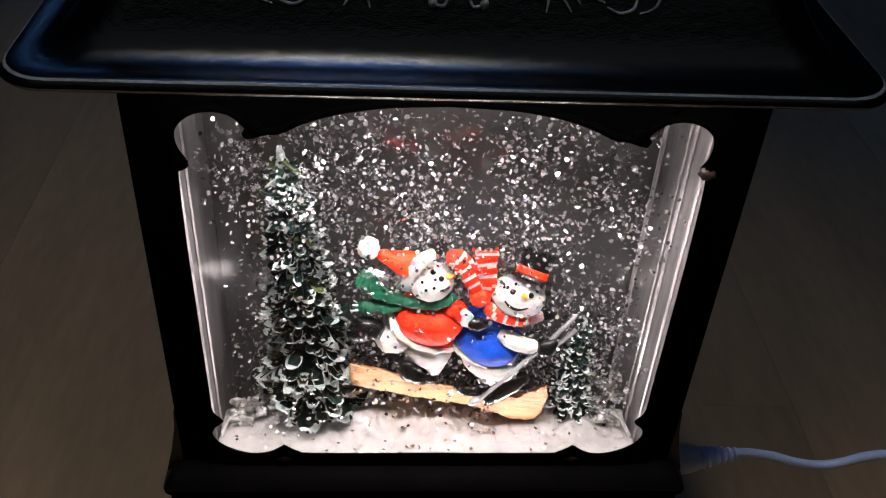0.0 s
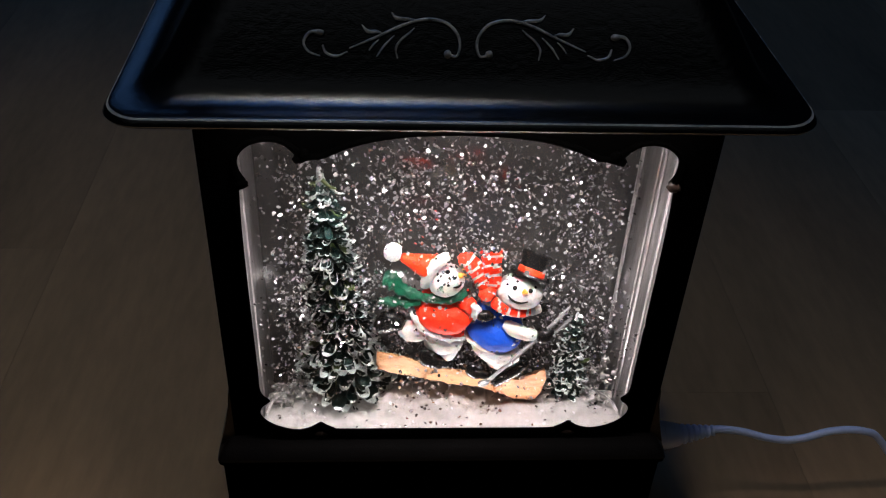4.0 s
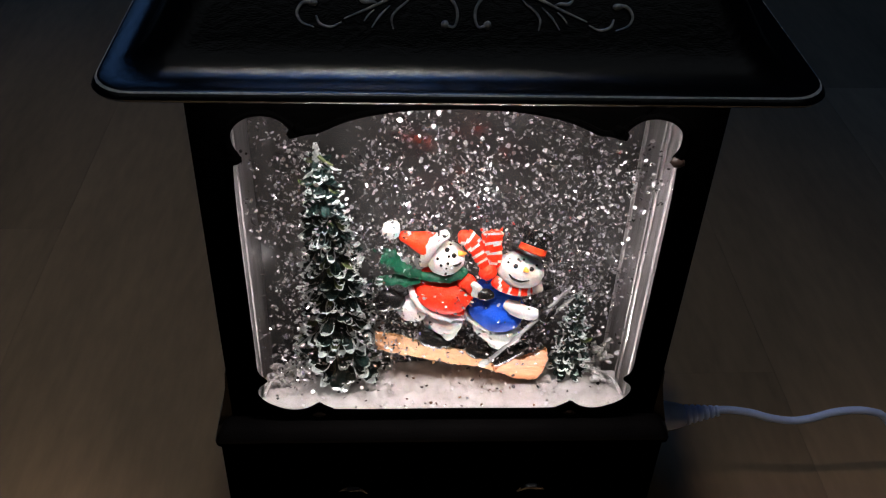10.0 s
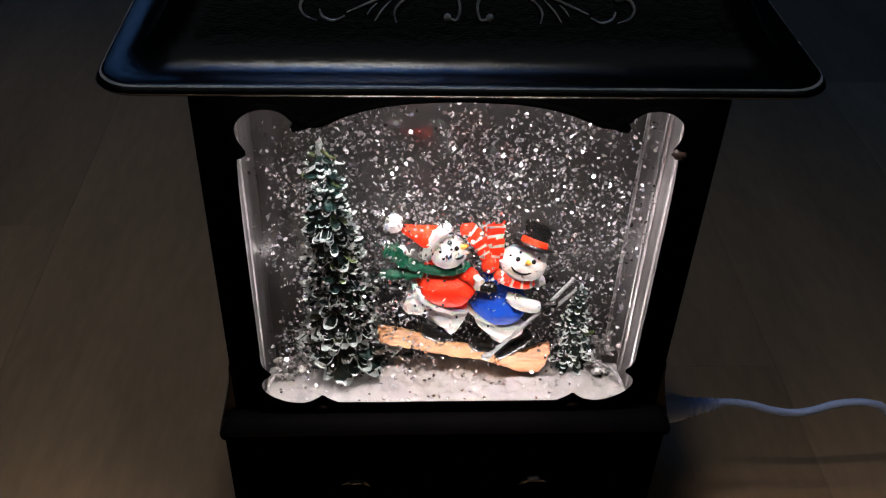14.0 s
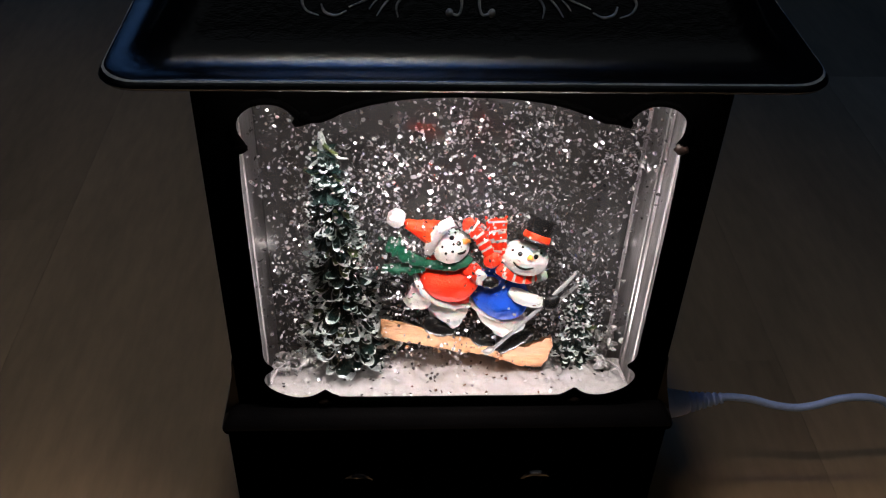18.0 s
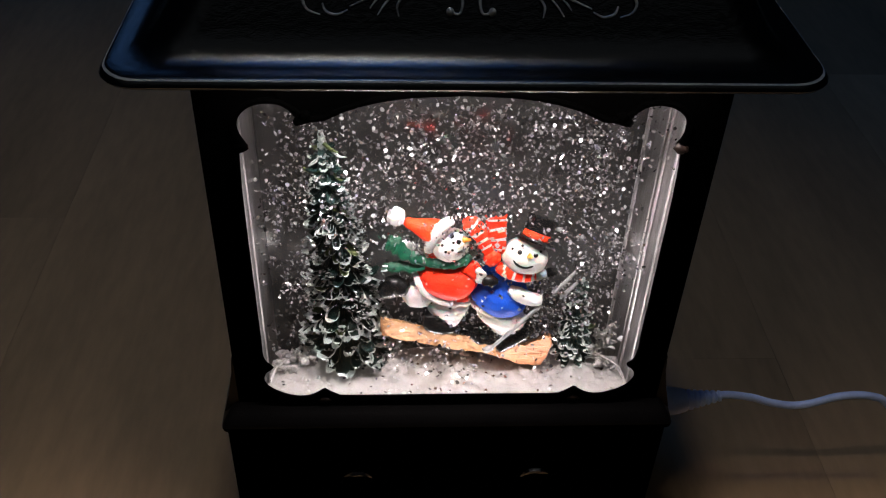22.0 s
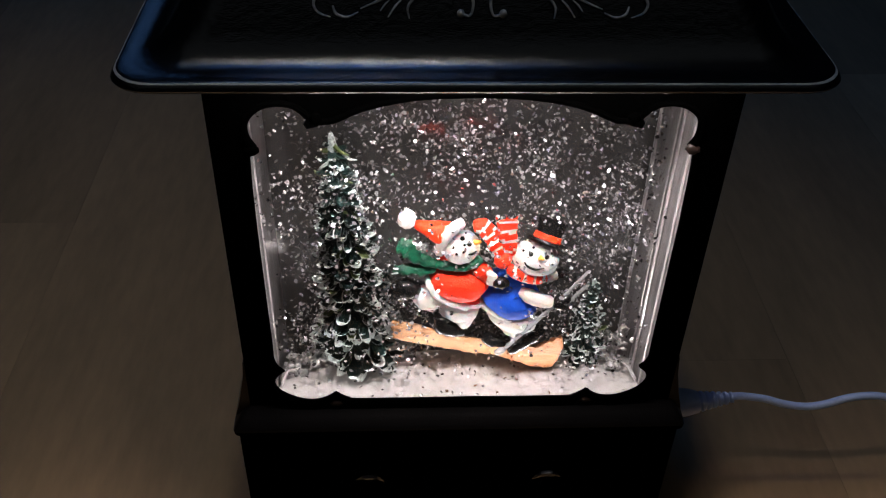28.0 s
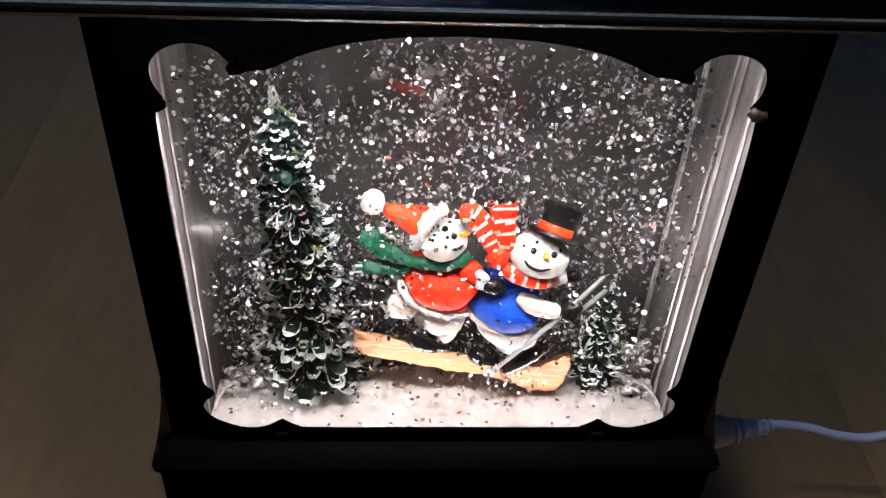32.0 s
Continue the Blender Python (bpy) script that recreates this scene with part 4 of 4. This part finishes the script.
face(head, (24.0, 56.0, 4.6), (8.0, 6.3, 5.8), [(24.2, 56.2), (24.9, 55.6), (25.7, 54.9)], [(21.7, 57.3), (26.9, 56.0)], [(19.5, 54.0), (20.8, 51.9), (23.4, 50.6), (26.2, 51.2)], [(19.4, 58.9), (22.6, 60.2), (28.7, 57.6)])
crown = (0.34, 0.50, 0.80)
bm = bmesh.new()
turned(bm, at((27.0, 62.4, 3.2)), crown, [(-0.0006, 0.0064), (0.0002, 0.0070), (0.0009, 0.0067), (0.0012, 0.0045), (0.0024, 0.0041), (0.0052, 0.0046), (0.0080, 0.0054), (0.0084, 0.0049)], 26)
tophat = part("top_hat", bm, M_COAL, b, "black top hat")
bm = bmesh.new()
turned(bm, at((27.0, 62.4, 3.2)), crown, [(0.0010, 0.0042), (0.0012, 0.0048), (0.0029, 0.0046), (0.0031, 0.0040)], 26)
part("hat_band", bm, M_HATRED, tophat, "orange-red hat band")


def stripes(period, along):
    """Red scarf with narrow white bars across its length."""
    return lambda p: 1 if (p.dot(along) * 1000 / period) % 1.0 < 0.3 else 0


RW = [M_RED, M_WHITE]
scarf = limb("scarf", RW, b, [(14.7, 51.7, 7), (17.6, 49.2, 8.6), (21.7, 47.2, 9.4), (25.6, 46.6, 9), (28.2, 47.3, 7.2)], [1.92, 2.18, 2.09, 1.83, 1.39], 0.8, "red and white striped scarf", slot=stripes(3.3, Vector((1, 0, 0))))
blob("scarf_knot", M_RED, scarf, (13, 55, 6), (3.14, 2.79, 3.0), 30, 0.12, 11, "red scarf knot")
limb("scarf_tail", RW, scarf, [(12.5, 56.8, 6), (10.6, 61.1, 5.6), (8.2, 66, 5.2), (5.4, 69.1, 5), (2.6, 68.9, 4.8)], [2.27, 2.62, 2.79, 2.79, 2.09], 0.4, slot=stripes(3.4, Vector((-0.55, 0, 0.85))), rough=0.12)
limb("scarf_tail", RW, scarf, [(14.4, 56.8, 5.4), (14.6, 62.2, 5.2), (13.8, 67.6, 5), (13.6, 72.1, 4.8)], [2.62, 2.96, 3.14, 4.01], 0.4, slot=stripes(3.9, Vector((0, 0, 1))), rough=0.12)
for k in range(6):
    limb("fringe", M_WHITE if k % 2 else M_RED, scarf, [((10.2, 72.1, 4.8)[0] + k * 1.5, (10.2, 72.1, 4.8)[1], 5.0), ((9.7, 73.1, 4.8)[0] + k * 1.75, (9.7, 73.1, 4.8)[1] + 0.3 * math.sin(k * 2), 5.0)], [0.5, 0.3], side=5)
limb("arm", M_WHITE, b, [(19.2, 41.2, 8.6), (22.7, 38.7, 9.4), (26.4, 36.8, 9.8), (30.9, 35.9, 9.8)], [1.57, 2.62, 2.44, 2.09], 0.8, "white sleeve", rough=0.08)
limb("mitten", M_COAL, b, [(30.9, 35.9, 9.8), (33.6, 36.1, 10.2), (36.4, 38.5, 9.6)], [2.09, 2.96, 1.39], 0.8, "black mitten", rough=0.2)
limb("arm", M_WHITE, b, [(27.7, 46.6, 5.6), (29.9, 47.8, 6), (31.9, 48.2, 6.2)], [1.74, 1.92, 1.39], 0.8, "white sleeve", rough=0.08)
limb("mitten", M_COAL, b, [(31.8, 48.2, 6.2), (33.6, 48.7, 6.4), (35.7, 48.5, 6)], [1.39, 1.74, 1.05], 0.8, "black mitten", rough=0.2)
limb("boot", M_COAL, b, [(9.3, 21.6, 7), (9.7, 17.8, 7.6), (12.8, 16.8, 7.8), (16.2, 16, 7.6)], [1.57, 2.09, 1.92, 1.05], 0.8, "black boot", rough=0.2)
limb("boot", M_COAL, b, [(29.4, 23.2, 6.6), (25.8, 20.9, 8.2), (21.7, 16.6, 9.4), (17.2, 11.9, 10)], [1.92, 3.14, 2.62, 1.74], 0.8, "black boot", rough=0.2)
limb("ski_pole", M_POLE, b, [(41.4, 49, 9), (34.1, 38, 9.4), (25.2, 26.9, 12.4), (13.1, 10.8, 11.4)], [0.62, 0.74, 0.74, 0.62], 1.0, "grey translucent ski pole", 8)
limb("ski_pole", M_POLE, b, [(42.7, 44, 8), (39.3, 39.5, 8.2), (35.8, 35, 8.2)], [0.62, 0.7, 0.62], 1.0, "grey translucent ski pole", 8)
blob("pole_basket", M_POLE, b, (13.8, 12.7, 11.6), (2.27, 1.31, 1.6), 20, 0.1, 12)

# ---- glitter ----
rnd = random.Random(21)


def flake(bm, c, r, q):
    n = Vector((0, 0, 0.00004))
    thin = rnd.choice((0.45, 0.65, 0.85, 0.95))
    ring = [Vector((r * math.cos(x), r * math.sin(x) * thin, 0)) * rnd.uniform(0.72, 1.12) for x in (2 * math.pi * (k + rnd.uniform(-0.25, 0.25)) / 6 for k in range(6))]
    up = [bm.verts.new(c + q @ (v + n)) for v in ring]
    dn_ = [bm.verts.new(c + q @ (v - n)) for v in ring]
    bm.faces.new(up)
    bm.faces.new(dn_[::-1])
    for k in range(6):
        bm.faces.new((dn_[k], dn_[(k + 1) % 6], up[(k + 1) % 6], up[k]))


def spin():
    return Euler((rnd.uniform(0, 6.28), rnd.uniform(0, 6.28), rnd.uniform(0, 6.28))).to_matrix()


SWARMS = []
for k in range(296):
    bm = bmesh.new()
    for i in range(40):
        d = Vector((rnd.gauss(0, 1), rnd.gauss(0, 1), rnd.gauss(0, 1))).normalized() * 0.0100 * rnd.random() ** 0.34
        # the rare large flakes stand in for reflected glints of the diodes
        flake(bm, d, 0.0011 if rnd.random() < 0.006 else 0.00046 + 0.00044 * rnd.random() ** 1.3, spin())
    SWARMS.append(solo("glitter_swarm", bm, M_GLITTER, "silver glitter flakes drifting in the water", "glitter", "drifting glitter", "stuff", False))
bm = bmesh.new()
for i in range(110):
    x, y = rnd.uniform(-0.060, 0.060), rnd.uniform(0.0035, 0.0215)
    flake(bm, Vector((x, y, snow_z(x, y) + 0.0005)), rnd.uniform(0.0006, 0.0009), Euler((rnd.gauss(0, 0.25), rnd.gauss(0, 0.25), rnd.uniform(0, 6))).to_matrix())
solo("settled_glitter", bm, M_GLITTER, "silver glitter flakes lying on the snow bed", "glitter", kind="stuff", smooth=False)

# ---- floor planks ----
plank_meshes = []
PW, PLEN = 0.127, 1.2
for k in range(1):
    bm = bmesh.new()
    box(bm, -PW / 2 + 0.00006, PW / 2 - 0.00006, -PLEN / 2 + 0.00002, PLEN / 2 - 0.00002, -0.004, 0.0, 0.00005, 1)
    plank_meshes.append(mesh_of("plank", bm, M_WOOD, False))
rnd2 = random.Random(5)
ncol = int(2 * RX / PW) + 1
for c in range(ncol):
    x = -RX + PW / 2 + c * PW
    if x > RX - PW:
        continue
    off = rnd2.uniform(0, PLEN)
    y = RY0 - PLEN / 2 + off
    while y - PLEN / 2 < RY1:
        y0, y1 = max(y - PLEN / 2, RY0), min(y + PLEN / 2, RY1)
        if y1 - y0 > 0.02:
            ob = new("plank", plank_meshes[0])
            ob.parent = floor
            ob.location = (x + 0.0320, (y0 + y1) / 2, Z0)
            ob.scale = (1, (y1 - y0) / PLEN, 1)
        y += PLEN


# ---- what moves ----
def sway(u):
    """To and fro between -1 and 1 at an even pace, once for each whole u."""
    return 4 * abs((u % 1.0) - 0.5) - 1


def motions():
    r = random.Random(77)
    for ob in SWARMS:
        yc, wob = r.uniform(0.0120, 0.0378), r.uniform(0.0, 0.002)
        # the tank's floor falls off towards the back
        low, top = 0.0135 - max(yc - 0.015, 0) * 1.15, 0.1225 - yc * 0.35
        ax = 0.0590
        px, pz = r.uniform(0, 1), r.uniform(0, 1)
        vx, vz = r.choice((-1, 1)) * r.uniform(0.08, 0.15), r.choice((-1, 1)) * r.uniform(0.10, 0.20)
        ph, q = r.uniform(0, 6.283), Euler((r.uniform(0, 6), r.uniform(0, 6), r.uniform(0, 6))).to_quaternion()
        axis = Vector((r.gauss(0, 1), r.gauss(0, 1), r.gauss(0, 1))).normalized()
        rate = r.uniform(0.5, 1.1)
        rows = []
        for k in range(65):
            t = k * 0.5
            x = ax * sway(px + vx * t) + 0.002 * math.sin(0.9 * t + ph)
            z = low + (top - low) * (0.5 + 0.5 * sway(pz + vz * t)) ** 1.12 + 0.002 * math.sin(1.1 * t + 2 * ph)
            y = yc + wob * math.sin(0.7 * t + ph)
            turn = Matrix.Rotation(rate * t, 4, axis) @ q.to_matrix().to_4x4()
            rows.append((t, Matrix.Translation((x, y, z)) @ turn))
        walk(ob, rows)


motions()
